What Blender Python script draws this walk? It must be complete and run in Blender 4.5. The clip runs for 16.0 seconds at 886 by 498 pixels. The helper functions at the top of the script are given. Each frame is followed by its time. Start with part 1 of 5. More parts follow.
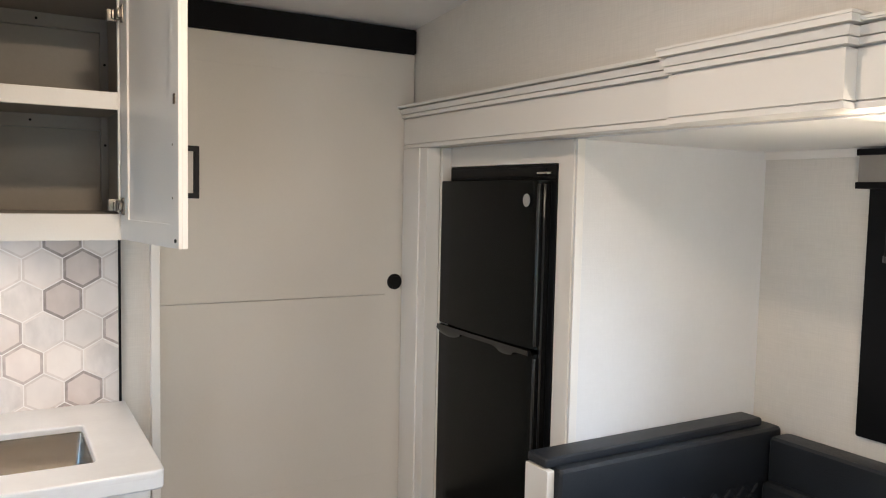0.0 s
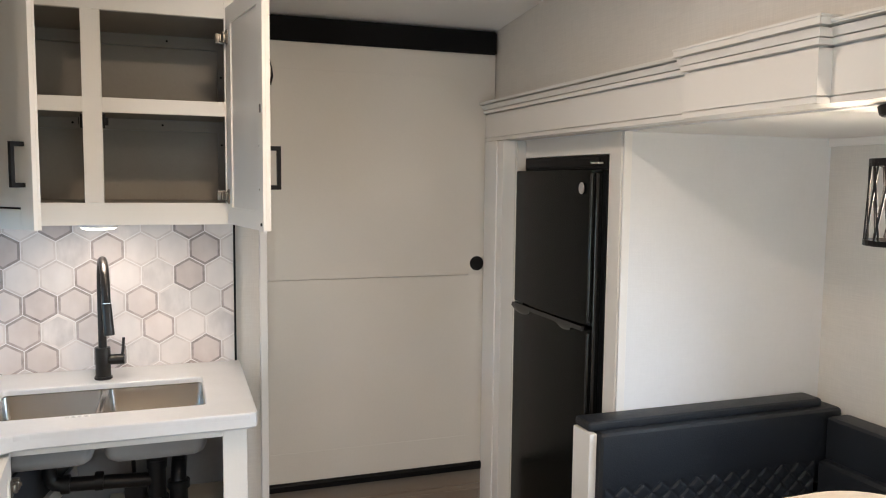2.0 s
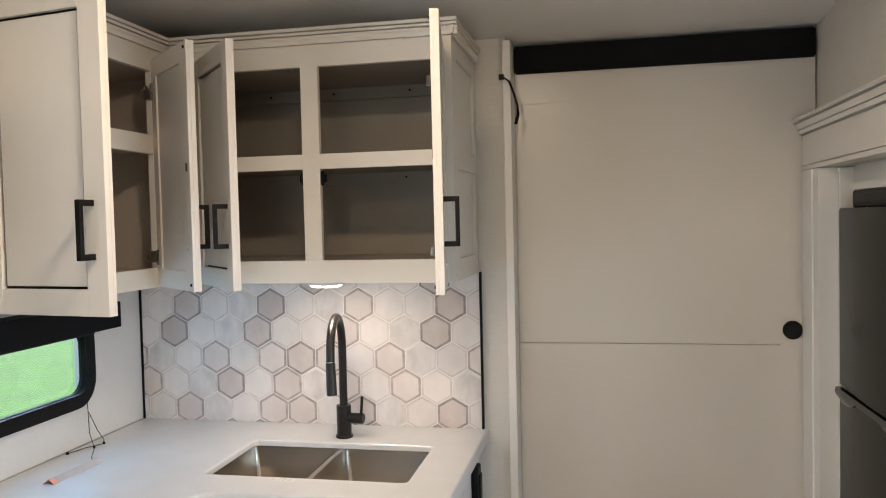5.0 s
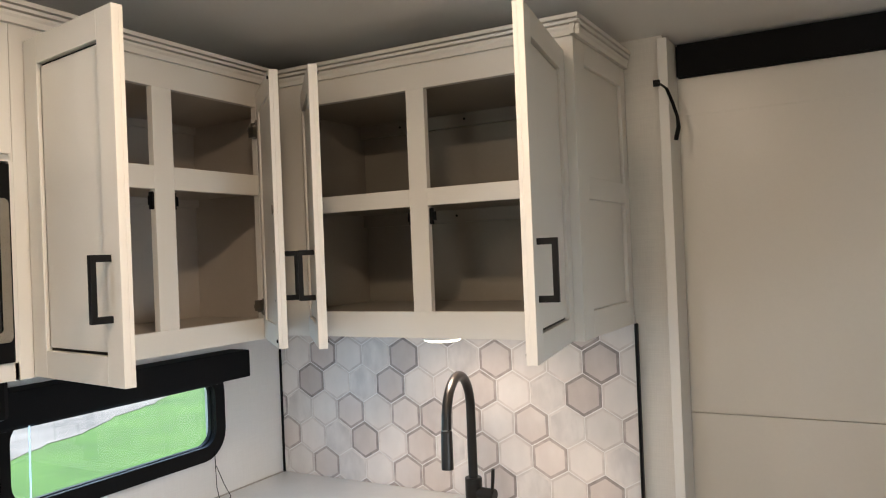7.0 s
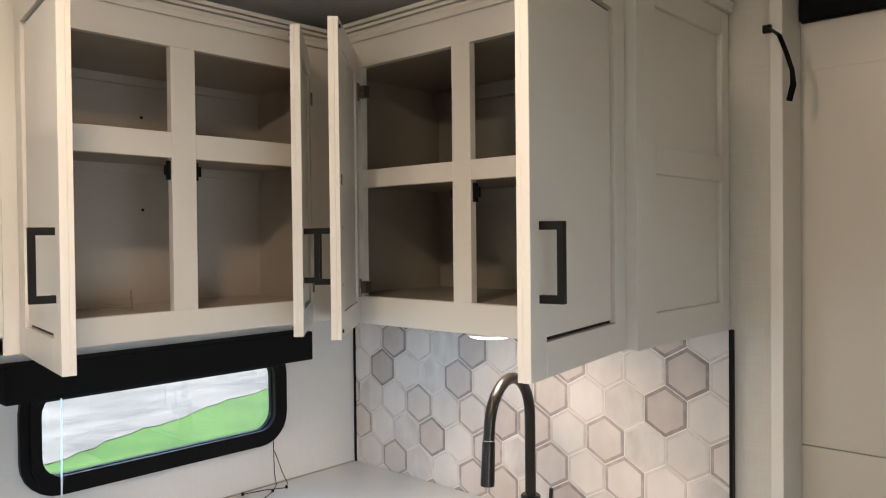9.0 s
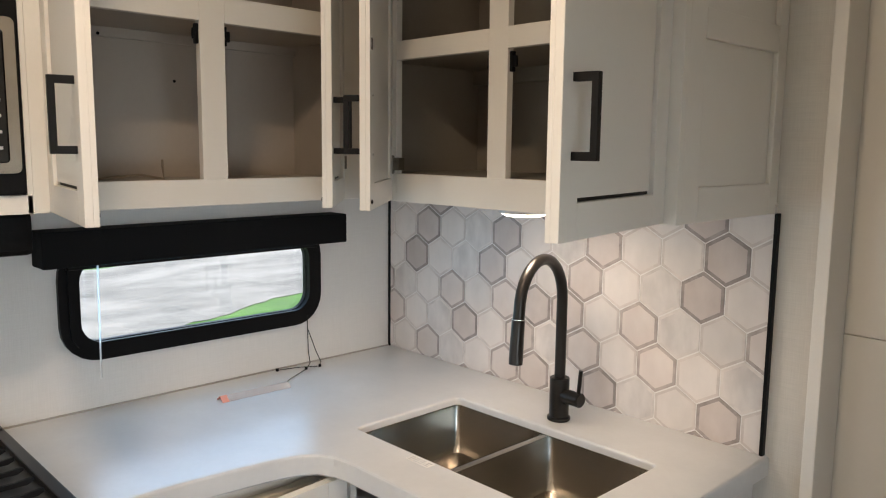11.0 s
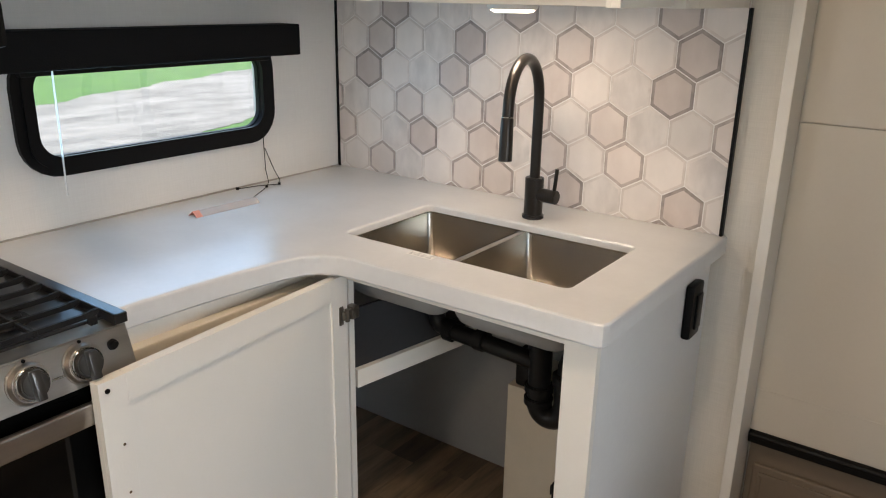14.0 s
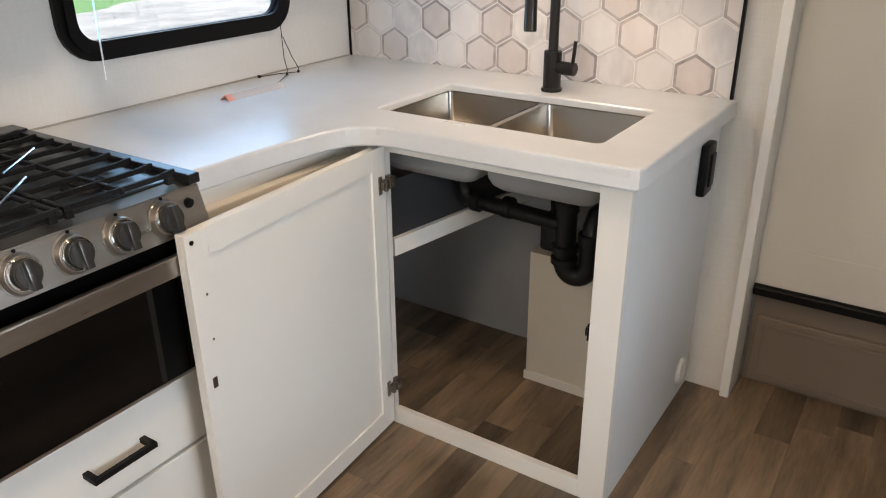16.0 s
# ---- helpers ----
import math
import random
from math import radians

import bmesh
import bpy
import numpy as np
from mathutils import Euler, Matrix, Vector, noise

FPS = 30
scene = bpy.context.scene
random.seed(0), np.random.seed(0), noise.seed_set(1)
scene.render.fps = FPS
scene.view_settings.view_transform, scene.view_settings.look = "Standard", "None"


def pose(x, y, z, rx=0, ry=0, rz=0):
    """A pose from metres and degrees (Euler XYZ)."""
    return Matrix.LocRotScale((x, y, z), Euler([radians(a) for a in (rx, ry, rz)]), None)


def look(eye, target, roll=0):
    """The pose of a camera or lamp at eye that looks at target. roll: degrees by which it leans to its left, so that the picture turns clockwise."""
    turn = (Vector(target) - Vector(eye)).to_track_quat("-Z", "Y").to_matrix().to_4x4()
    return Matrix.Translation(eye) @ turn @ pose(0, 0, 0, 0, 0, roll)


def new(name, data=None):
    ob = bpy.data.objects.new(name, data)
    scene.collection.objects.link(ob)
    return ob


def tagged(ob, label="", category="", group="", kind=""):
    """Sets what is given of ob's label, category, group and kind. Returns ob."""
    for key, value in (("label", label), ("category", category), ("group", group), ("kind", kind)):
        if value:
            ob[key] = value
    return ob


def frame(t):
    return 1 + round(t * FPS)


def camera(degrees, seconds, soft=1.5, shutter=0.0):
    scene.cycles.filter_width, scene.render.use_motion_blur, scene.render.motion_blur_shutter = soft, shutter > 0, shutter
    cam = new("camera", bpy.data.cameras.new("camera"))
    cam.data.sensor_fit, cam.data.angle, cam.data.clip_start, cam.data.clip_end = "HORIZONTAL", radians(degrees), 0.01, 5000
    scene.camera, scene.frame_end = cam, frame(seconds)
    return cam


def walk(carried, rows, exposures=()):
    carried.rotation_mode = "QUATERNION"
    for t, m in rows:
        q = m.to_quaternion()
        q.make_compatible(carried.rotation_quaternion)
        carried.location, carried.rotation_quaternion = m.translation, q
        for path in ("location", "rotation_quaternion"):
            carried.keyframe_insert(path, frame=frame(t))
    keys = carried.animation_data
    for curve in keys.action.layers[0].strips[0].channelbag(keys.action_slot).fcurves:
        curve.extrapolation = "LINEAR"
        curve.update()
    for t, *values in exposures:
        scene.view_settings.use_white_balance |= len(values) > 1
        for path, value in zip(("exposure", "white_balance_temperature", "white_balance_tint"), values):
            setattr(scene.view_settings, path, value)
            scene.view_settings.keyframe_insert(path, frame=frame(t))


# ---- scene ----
cam = camera(59.8, 16.0, soft=1.1)
METRES, EYE, TILT, LEAN, TURN = 2.93, 1.617, 0.0, 0.0, -30.3
ROWS = [
    (0.0, 0.0, 0.0, 0.0, 0.09, -4.01, -1.22),
    (0.5, 0.015, -0.0492, -0.0016, 1.97, -4.44, -0.92),
    (1.0, 0.0348, -0.0853, -0.0003, 4.26, -4.87, -0.85),
    (1.5, 0.0651, -0.096, 0.0026, 7.23, -5.07, -0.75),
    (2.0, 0.1015, -0.0911, 0.0041, 10.87, -5.11, -0.64),
    (2.5, 0.1336, -0.0782, 0.0028, 15.31, -4.88, -0.51),
    (3.0, 0.1559, -0.0434, 0.0044, 20.48, -4.47, -0.3),
    (3.5, 0.1749, 0.0092, 0.0123, 25.94, -3.96, 0.06),
    (4.0, 0.1932, 0.0484, 0.0119, 31.48, -3.13, 0.51),
    (6.5, 0.2179, 0.2701, 0.0255, 55.27, -0.24, 2.19),
    (7.0, 0.1962, 0.3108, 0.0275, 59.56, 0.37, 2.32),
    (7.5, 0.1815, 0.3583, 0.0303, 63.79, 0.96, 2.22),
    (8.0, 0.1714, 0.403, 0.0338, 67.76, 1.23, 1.92),
    (10.5, 0.1488, 0.4785, 0.0064, 77.09, -5.48, -0.35),
    (11.0, 0.1446, 0.4719, -0.0012, 76.5, -7.53, -0.62),
    (11.5, 0.1396, 0.4618, -0.0072, 75.34, -9.47, -0.83),
    (12.0, 0.1326, 0.4502, -0.0129, 73.71, -11.31, -0.98),
    (12.5, 0.131, 0.4331, -0.0174, 71.84, -13.08, -1.11),
    (13.0, 0.1331, 0.4114, -0.0229, 69.96, -14.76, -1.18),
    (13.5, 0.1333, 0.3898, -0.0326, 68.1, -16.46, -1.11),
    (14.0, 0.1322, 0.3699, -0.0424, 66.46, -18.26, -0.96),
    (14.5, 0.1374, 0.3512, -0.0526, 65.24, -19.97, -0.67),
    (15.0, 0.1447, 0.3304, -0.0598, 64.38, -21.53, -0.3),
    (15.5, 0.1532, 0.3119, -0.0659, 63.94, -22.94, 0.08),
    (16.0, 0.1576, 0.3, -0.0719, 63.67, -24.08, 0.44),
]
walk(cam, [(t, pose(0, 0, EYE, TILT, LEAN, TURN) @ pose(METRES * x, METRES * y, METRES * z, 90 + pitch, roll, yaw)) for t, x, y, z, yaw, pitch, roll in ROWS],
     [(0.0, 2.27, 6250, 10), (1.5, 2.22, 6250, 10), (3.0, 2.15, 6350, 10), (4.0, 2.10, 6450, 10), (6.5, 2.0, 6600, 10), (8.0, 2.0, 6650, 10), (10.5, 1.85, 6750, 10), (12.5, 1.78, 7100, 11), (13.5, 1.80, 7050, 11), (14.5, 1.90, 6900, 11), (16.0, 2.06, 6800, 11)])

# ---- sky, sun and large lights ----
world = bpy.data.worlds.new("sky")
scene.world = world
world.use_nodes = True
wn = world.node_tree.nodes
sky = wn.new("ShaderNodeTexSky")
sky.sky_type, sky.sun_disc = "NISHITA", False
sky.sun_elevation, sky.sun_rotation = radians(55), radians(8)
world.node_tree.links.new(sky.outputs[0], wn["Background"].inputs["Color"])
wn["Background"].inputs["Strength"].default_value = 0.15


def lamp(name, kind, m, energy, colour, size=0.1, size_y=None, angle=None, spread=None):
    data = bpy.data.lights.new(name, kind)
    data.energy, data.color = energy, colour
    if kind == "AREA":
        data.shape = "RECTANGLE" if size_y else "DISK"
        data.size = size
        if size_y:
            data.size_y = size_y
        if spread:
            data.spread = radians(spread)
    elif kind == "SUN":
        data.angle = radians(angle)
    else:
        data.shadow_soft_size = size
    ob = new(name, data)
    ob.matrix_world = m
    return ob


WARM, COOL = (1.0, 0.77, 0.565), (0.86, 0.93, 1.0)
lamp("sun", "SUN", look((2, 20, 30), (0, 0, 0)), 2.2, (1.0, 0.95, 0.87), angle=0.5)
lamp("dinette_window_light", "AREA", look((2.370, 0.75, 1.28), (-0.4, 1.40, 0.25)), 2.2, (0.72, 0.85, 1.0), 1.1, 0.6, spread=88)
# Fill daylight from behind, set in an added window out of view.
lamp("rear_fill_light", "AREA", look((0.85, -2.57, 0.85), (0.85, 0, 0.85)), 2.8, COOL, 1.05, 1.15)
# Cool fill from the left, set in an added door out of view.
lamp("left_fill_light", "AREA", look((-0.975, -0.65, 1.10), (1.7, 1.9, 1.2)), 2.3, (0.66, 0.82, 1.0), 0.55, 1.5)
lamp("counter_window_light", "AREA", look((-0.955, 1.997, 1.20), (0.0, 1.997, 1.20)), 0.38, (0.26, 0.60, 1.0), 0.68, 0.20)
# Ceiling lamps added out of view as the room's warm fill light.
CEILING_FILLS = [(0.36, 1.15, 3.3), (0.30, -0.60, 3.4), (0.30, -1.80, 3.4)]
for lx, ly, watts in CEILING_FILLS:
    lamp("ceiling_fill_glow", "AREA", pose(lx, ly, 2.28 + 0.088 * (2.8 - max(ly, 0.3)) - 0.03), watts, WARM, 0.15)
lamp("under_cabinet_glow", "AREA", pose(-0.10, 2.36, 1.453), 0.55, (1.0, 0.82, 0.67), 0.11)
lamp("pendant_glow", "POINT", pose(1.574, 0.805, 1.60), 1.7, (1.0, 0.80, 0.61), 0.02)


# ---- materials ----
def mat(name, colour, rough=0.5, metal=0.0, var=0.06, scale=6.0, fine=60.0, bump=0.02, stretch=(1, 1, 1), rnd=0.0, spec=0.5, coat=0.0, dark=None, rough_var=0.06):
    """Principled surface: two scales of colour variation, fine relief, varied gloss. rnd: variation from piece to piece."""
    m = bpy.data.materials.new(name)
    m.use_nodes = True
    nt = m.node_tree
    N, L = nt.nodes, nt.links
    b = N["Principled BSDF"]
    tc = N.new("ShaderNodeTexCoord")
    mp = N.new("ShaderNodeMapping")
    mp.inputs["Scale"].default_value = stretch
    L.new(tc.outputs["Object"], mp.inputs["Vector"])
    src = mp.outputs["Vector"]
    info = None
    if rnd:
        info = N.new("ShaderNodeObjectInfo")
        add = N.new("ShaderNodeVectorMath")
        add.operation = "ADD"
        mul = N.new("ShaderNodeMath")
        mul.operation = "MULTIPLY"
        mul.inputs[1].default_value = 37.0
        L.new(info.outputs["Random"], mul.inputs[0])
        L.new(src, add.inputs[0])
        L.new(mul.outputs[0], add.inputs[1])
        src = add.outputs[0]
    n1, n2 = N.new("ShaderNodeTexNoise"), N.new("ShaderNodeTexNoise")
    n1.inputs["Scale"].default_value, n2.inputs["Scale"].default_value = scale, fine
    n1.inputs["Detail"].default_value, n2.inputs["Detail"].default_value = 4, 3
    L.new(src, n1.inputs["Vector"])
    L.new(src, n2.inputs["Vector"])
    mix = N.new("ShaderNodeMix")
    mix.data_type = "RGBA"
    lo = dark or tuple(c * (1 - 2 * var) for c in colour)
    hi = tuple(min(1, c * (1 + var)) for c in colour)
    mix.inputs["A"].default_value = (*lo, 1)
    mix.inputs["B"].default_value = (*hi, 1)
    av = N.new("ShaderNodeMath")
    av.operation = "MULTIPLY_ADD"
    av.inputs[1].default_value = 0.45
    L.new(n2.outputs["Fac"], av.inputs[0])
    mr = N.new("ShaderNodeMapRange")
    mr.inputs["From Min"].default_value, mr.inputs["From Max"].default_value = 0.3, 0.7
    mr.inputs["To Min"].default_value, mr.inputs["To Max"].default_value = 0.0, 0.55
    L.new(n1.outputs["Fac"], mr.inputs["Value"])
    L.new(mr.outputs[0], av.inputs[2])
    L.new(av.outputs[0], mix.inputs["Factor"])
    out = mix.outputs["Result"]
    if rnd:
        hsv = N.new("ShaderNodeHueSaturation")
        r = N.new("ShaderNodeMapRange")
        r.inputs["To Min"].default_value, r.inputs["To Max"].default_value = 1 - rnd, 1 + rnd
        L.new(info.outputs["Random"], r.inputs["Value"])
        L.new(r.outputs[0], hsv.inputs["Value"])
        L.new(out, hsv.inputs["Color"])
        out = hsv.outputs["Color"]
    L.new(out, b.inputs["Base Color"])
    rr = N.new("ShaderNodeMapRange")
    rr.inputs["To Min"].default_value, rr.inputs["To Max"].default_value = max(0, rough - rough_var), min(1, rough + rough_var)
    L.new(n1.outputs["Fac"], rr.inputs["Value"])
    L.new(rr.outputs[0], b.inputs["Roughness"])
    b.inputs["Metallic"].default_value = metal
    b.inputs["Specular IOR Level"].default_value = spec
    b.inputs["Coat Weight"].default_value = coat
    if bump:
        bp = N.new("ShaderNodeBump")
        bp.inputs["Strength"].default_value, bp.inputs["Distance"].default_value = min(1, bump * 10), 0.002
        L.new(n2.outputs["Fac"], bp.inputs["Height"])
        L.new(bp.outputs[0], b.inputs["Normal"])
    return m


def linen(name, colour, contrast=0.10):
    """Woven wall vinyl: crossing threads."""
    m = mat(name, colour, 0.7, var=0.03, scale=3, bump=0)
    N, L = m.node_tree.nodes, m.node_tree.links
    b = N["Principled BSDF"]
    tc = [n for n in N if n.type == "TEX_COORD"][0]
    facs = []
    for st in ((14, 14, 420), (420, 420, 14)):
        mp = N.new("ShaderNodeMapping")
        mp.inputs["Scale"].default_value = st
        L.new(tc.outputs["Object"], mp.inputs["Vector"])
        n = N.new("ShaderNodeTexNoise")
        n.inputs["Scale"].default_value, n.inputs["Detail"].default_value = 1.0, 2
        L.new(mp.outputs[0], n.inputs["Vector"])
        facs.append(n.outputs["Fac"])
    ad = N.new("ShaderNodeMath")
    ad.operation = "ADD"
    L.new(facs[0], ad.inputs[0])
    L.new(facs[1], ad.inputs[1])
    r = N.new("ShaderNodeMapRange")
    r.inputs["From Min"].default_value, r.inputs["From Max"].default_value = 0.7, 1.3
    r.inputs["To Min"].default_value, r.inputs["To Max"].default_value = 1 - contrast, 1 + contrast
    L.new(ad.outputs[0], r.inputs["Value"])
    hsv = N.new("ShaderNodeHueSaturation")
    old = b.inputs["Base Color"].links[0].from_socket
    L.new(old, hsv.inputs["Color"])
    L.new(r.outputs[0], hsv.inputs["Value"])
    L.new(hsv.outputs["Color"], b.inputs["Base Color"])
    bp = N.new("ShaderNodeBump")
    bp.inputs["Strength"].default_value, bp.inputs["Distance"].default_value = 0.25, 0.001
    L.new(ad.outputs[0], bp.inputs["Height"])
    L.new(bp.outputs[0], b.inputs["Normal"])
    return m


def glowing(name, colour, strength):
    m = bpy.data.materials.new(name)
    m.use_nodes = True
    b = m.node_tree.nodes["Principled BSDF"]
    b.inputs["Base Color"].default_value = (*colour, 1)
    b.inputs["Emission Color"].default_value = (*colour, 1)
    b.inputs["Emission Strength"].default_value = strength
    return m


def clear(name, rough=0.0, tint=(1, 1, 1)):
    m = bpy.data.materials.new(name)
    m.use_nodes = True
    b = m.node_tree.nodes["Principled BSDF"]
    b.inputs["Base Color"].default_value = (*tint, 1)
    b.inputs["Roughness"].default_value = rough
    b.inputs["Transmission Weight"].default_value = 1.0
    b.inputs["IOR"].default_value = 1.45
    return m


CAB = mat("cabinet_white_paint", (0.75, 0.722, 0.668), 0.38, var=0.015, scale=4, fine=160, bump=0.012)
TRIMW = mat("white_trim_wrap", (0.74, 0.72, 0.68), 0.4, var=0.015, scale=5, fine=140, bump=0.012)
PANELW = linen("white_panel_vinyl", (0.71, 0.71, 0.705), 0.012)
DOORW = mat("door_white_laminate", (0.61, 0.577, 0.52), 0.32, var=0.03, scale=2.0, fine=120, bump=0.012)
# Darker tone of the taupe lining, for the over-sink cabinet.
LINING = mat("cabinet_lining_taupe_darker", (0.31, 0.28, 0.237), 0.5, var=0.06, scale=4, fine=70, bump=0.02)
WALL = linen("linen_wall_vinyl", (0.64, 0.61, 0.56), 0.048)
WALLW = linen("pale_wall_vinyl", (0.67, 0.66, 0.64), 0.028)
CEIL = mat("ceiling_white_vinyl", (0.82, 0.81, 0.79), 0.6, var=0.02, scale=3, fine=240, bump=0.04)
COUNTER = mat("solid_surface_white", (0.66, 0.668, 0.672), 0.30, var=0.05, scale=9, fine=60, bump=0, rough_var=0.04, spec=0.8)
STEEL = mat("brushed_steel", (0.47, 0.43, 0.375), 0.24, 1.0, var=0.06, scale=5, fine=90, bump=0.004, stretch=(1, 1, 6), rough_var=0.03)
STEELH = mat("brushed_steel_range", (0.47, 0.44, 0.405), 0.30, 1.0, var=0.05, scale=8, fine=60, bump=0.02, stretch=(14, 1, 14))
CHROME = mat("polished_nickel", (0.62, 0.60, 0.57), 0.14, 1.0, var=0.02, bump=0)
GRIPM = mat("dark_chrome", (0.085, 0.08, 0.075), 0.30, 0.8, var=0.06, bump=0)
HINGEM = mat("nickel_hinge", (0.22, 0.20, 0.17), 0.30, 0.9, var=0.06, bump=0.01)
BLACK = mat("matte_black_metal", (0.008, 0.0075, 0.0075), 0.46, 0.0, var=0.1, fine=200, bump=0.01, spec=0.15)
FAUCETM = mat("black_bronze_faucet", (0.03, 0.027, 0.025), 0.3, 0.6, var=0.1, fine=200, bump=0.006)
# Black plastic parts; also paints the shade in the door panel gaps.
BLACKP = mat("black_plastic_and_gap_shade", (0.0045, 0.0045, 0.005), 0.40, var=0.1, fine=150, bump=0.015, spec=0.14)
VALANCE = mat("black_valance_fabric", (0.009, 0.009, 0.0095), 0.7, var=0.1, scale=5, fine=260, bump=0.04, spec=0.08)
FRIDGE = mat("fridge_black_gloss", (0.0046, 0.0054, 0.0050), 0.22, var=0.05, scale=3, fine=220, bump=0.012, spec=0.11)
GLOSSB = mat("gloss_black_edge", (0.005, 0.005, 0.005), 0.10, var=0.05, bump=0, spec=0.6, rough_var=0.02)
BLACKGLASS = mat("black_oven_glass", (0.003, 0.003, 0.003), 0.06, var=0.05, bump=0, rough_var=0.02, spec=0.3)
IRON = mat("cast_iron_grate", (0.010, 0.010, 0.011), 0.5, var=0.15, fine=180, bump=0.05, spec=0.22)
ENAMEL = mat("black_enamel", (0.010, 0.010, 0.011), 0.30, var=0.1, bump=0.004)
LEATHER = mat("charcoal_leatherette", (0.015, 0.018, 0.023), 0.42, var=0.1, scale=4, fine=240, bump=0.06, spec=0.35)
BROWN = mat("taupe_step_panel", (0.185, 0.145, 0.108), 0.5, var=0.06, scale=4, fine=90, bump=0.02)
PLANK = mat("oak_vinyl_plank", (0.29, 0.205, 0.130), 0.36, var=0.12, scale=2.2, fine=15, bump=0.02, stretch=(8, 1.0, 1), rnd=0.40, dark=(0.026, 0.019, 0.0135))
SUBFLOOR = mat("plank_joint_dark", (0.10, 0.08, 0.06), 0.7)
MAPLE = mat("maple_table_laminate", (0.62, 0.47, 0.33), 0.3, var=0.08, scale=4, fine=30, stretch=(0.7, 8, 1), dark=(0.46, 0.33, 0.21))
GROUT = mat("white_grout", (0.80, 0.775, 0.75), 0.5, var=0.03, fine=120)
TILE_P = mat("tile_pale", (0.76, 0.71, 0.675), 0.36, var=0.05, scale=7, fine=26, bump=0.006, rnd=0.05, stretch=(1.3, 1, 0.8), dark=(0.61, 0.565, 0.535))
TILE_S = mat("tile_smudged", (0.77, 0.725, 0.69), 0.36, var=0.05, scale=11, fine=26, bump=0.006, rnd=0.05, dark=(0.46, 0.425, 0.41), stretch=(1.5, 1, 0.75))
TILE_F = mat("tile_blush", (0.69, 0.635, 0.60), 0.36, var=0.06, scale=9, fine=28, bump=0.006, rnd=0.06, stretch=(1.3, 1, 0.8), dark=(0.57, 0.495, 0.46))
TILE_D = mat("tile_mauve", (0.61, 0.548, 0.515), 0.36, var=0.06, scale=9, fine=28, bump=0.006, rnd=0.07, stretch=(1.3, 1, 0.8), dark=(0.45, 0.385, 0.36))
EDGE_P = mat("tile_edge_pale", (0.72, 0.66, 0.62), 0.36, var=0.06, scale=18, fine=60, bump=0.006, dark=(0.50, 0.45, 0.425), rnd=0.05)
EDGE_S = mat("tile_edge_smudged", (0.75, 0.70, 0.66), 0.36, var=0.06, scale=18, fine=60, bump=0.006, dark=(0.50, 0.46, 0.44), rnd=0.05)
EDGE_F = mat("tile_edge_grey", (0.53, 0.46, 0.425), 0.36, var=0.1, scale=26, fine=80, bump=0.006, dark=(0.23, 0.20, 0.187), rnd=0.06)
EDGE_D = mat("tile_edge_dark", (0.41, 0.358, 0.335), 0.36, var=0.1, scale=26, fine=80, bump=0.006, dark=(0.165, 0.143, 0.134), rnd=0.06)
SINKOUT = mat("sink_underside_grey", (0.27, 0.268, 0.265), 0.6, var=0.06)
ABS = mat("black_drain_pipe", (0.008, 0.008, 0.0085), 0.34, var=0.1, fine=120, bump=0.01, spec=0.25)
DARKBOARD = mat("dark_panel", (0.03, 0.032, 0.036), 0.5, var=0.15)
CREAM = mat("cream_board", (0.70, 0.64, 0.54), 0.5, var=0.04)
PLASTICW = mat("white_plastic", (0.78, 0.77, 0.74), 0.35, var=0.02)
ORANGE = mat("orange_print", (0.78, 0.33, 0.25), 0.4, var=0.05)
PAPER = mat("white_label_paper", (0.82, 0.81, 0.78), 0.5, var=0.02)
INK = mat("grey_ink", (0.42, 0.42, 0.43), 0.6, var=0.1)
BADGE = mat("silver_badge", (0.50, 0.50, 0.49), 0.35, 0.7, var=0.05)
GRASS = mat("meadow_grass", (0.066, 0.155, 0.027), 0.9, var=0.2, scale=1.1, fine=11, bump=0.02, dark=(0.026, 0.085, 0.010))
GRAVEL = mat("pale_gravel", (0.27, 0.265, 0.24), 0.9, var=0.1, scale=1.5, fine=12, bump=0.0, dark=(0.062, 0.063, 0.055), stretch=(1.0, 0.5, 1))
GLASS = clear("window_glass")
ACRYLIC = clear("clear_acrylic", 0.08)
ACRYLIC.node_tree.nodes["Principled BSDF"].inputs["Transmission Weight"].default_value = 0.45
BULB = glowing("lamp_bulb", (1.0, 0.85, 0.62), 3.5)
PUCK = glowing("led_diffuser", (1.0, 0.93, 0.82), 1.6)
SCREEN = mat("microwave_dark_glass", (0.008, 0.008, 0.009), 0.08, var=0.05, bump=0, rough_var=0.02)


# ---- mesh tools ----
def box(bm, x0, y0, z0, x1, y1, z1, bev=0.0, seg=2):
    x0, x1, y0, y1, z0, z1 = min(x0, x1), max(x0, x1), min(y0, y1), max(y0, y1), min(z0, z1), max(z0, z1)
    m = Matrix.LocRotScale(((x0 + x1) / 2, (y0 + y1) / 2, (z0 + z1) / 2), None, (x1 - x0, y1 - y0, z1 - z0))
    v = bmesh.ops.create_cube(bm, size=1, matrix=m)["verts"]
    if bev:
        e = {e for a in v for e in a.link_edges}
        bmesh.ops.bevel(bm, geom=list(e), offset=bev, segments=seg, profile=0.6, affect="EDGES", clamp_overlap=True)
    return bm


def prism(bm, pts, z0, z1):
    """A flat outline (counter-clockwise, x y) drawn up from z0 to z1."""
    lo = [bm.verts.new((x, y, z0)) for x, y in pts]
    hi = [bm.verts.new((x, y, z1)) for x, y in pts]
    bm.faces.new(lo[::-1])
    bm.faces.new(hi)
    n = len(pts)
    for i in range(n):
        bm.faces.new((lo[i], lo[(i + 1) % n], hi[(i + 1) % n], hi[i]))
    return bm


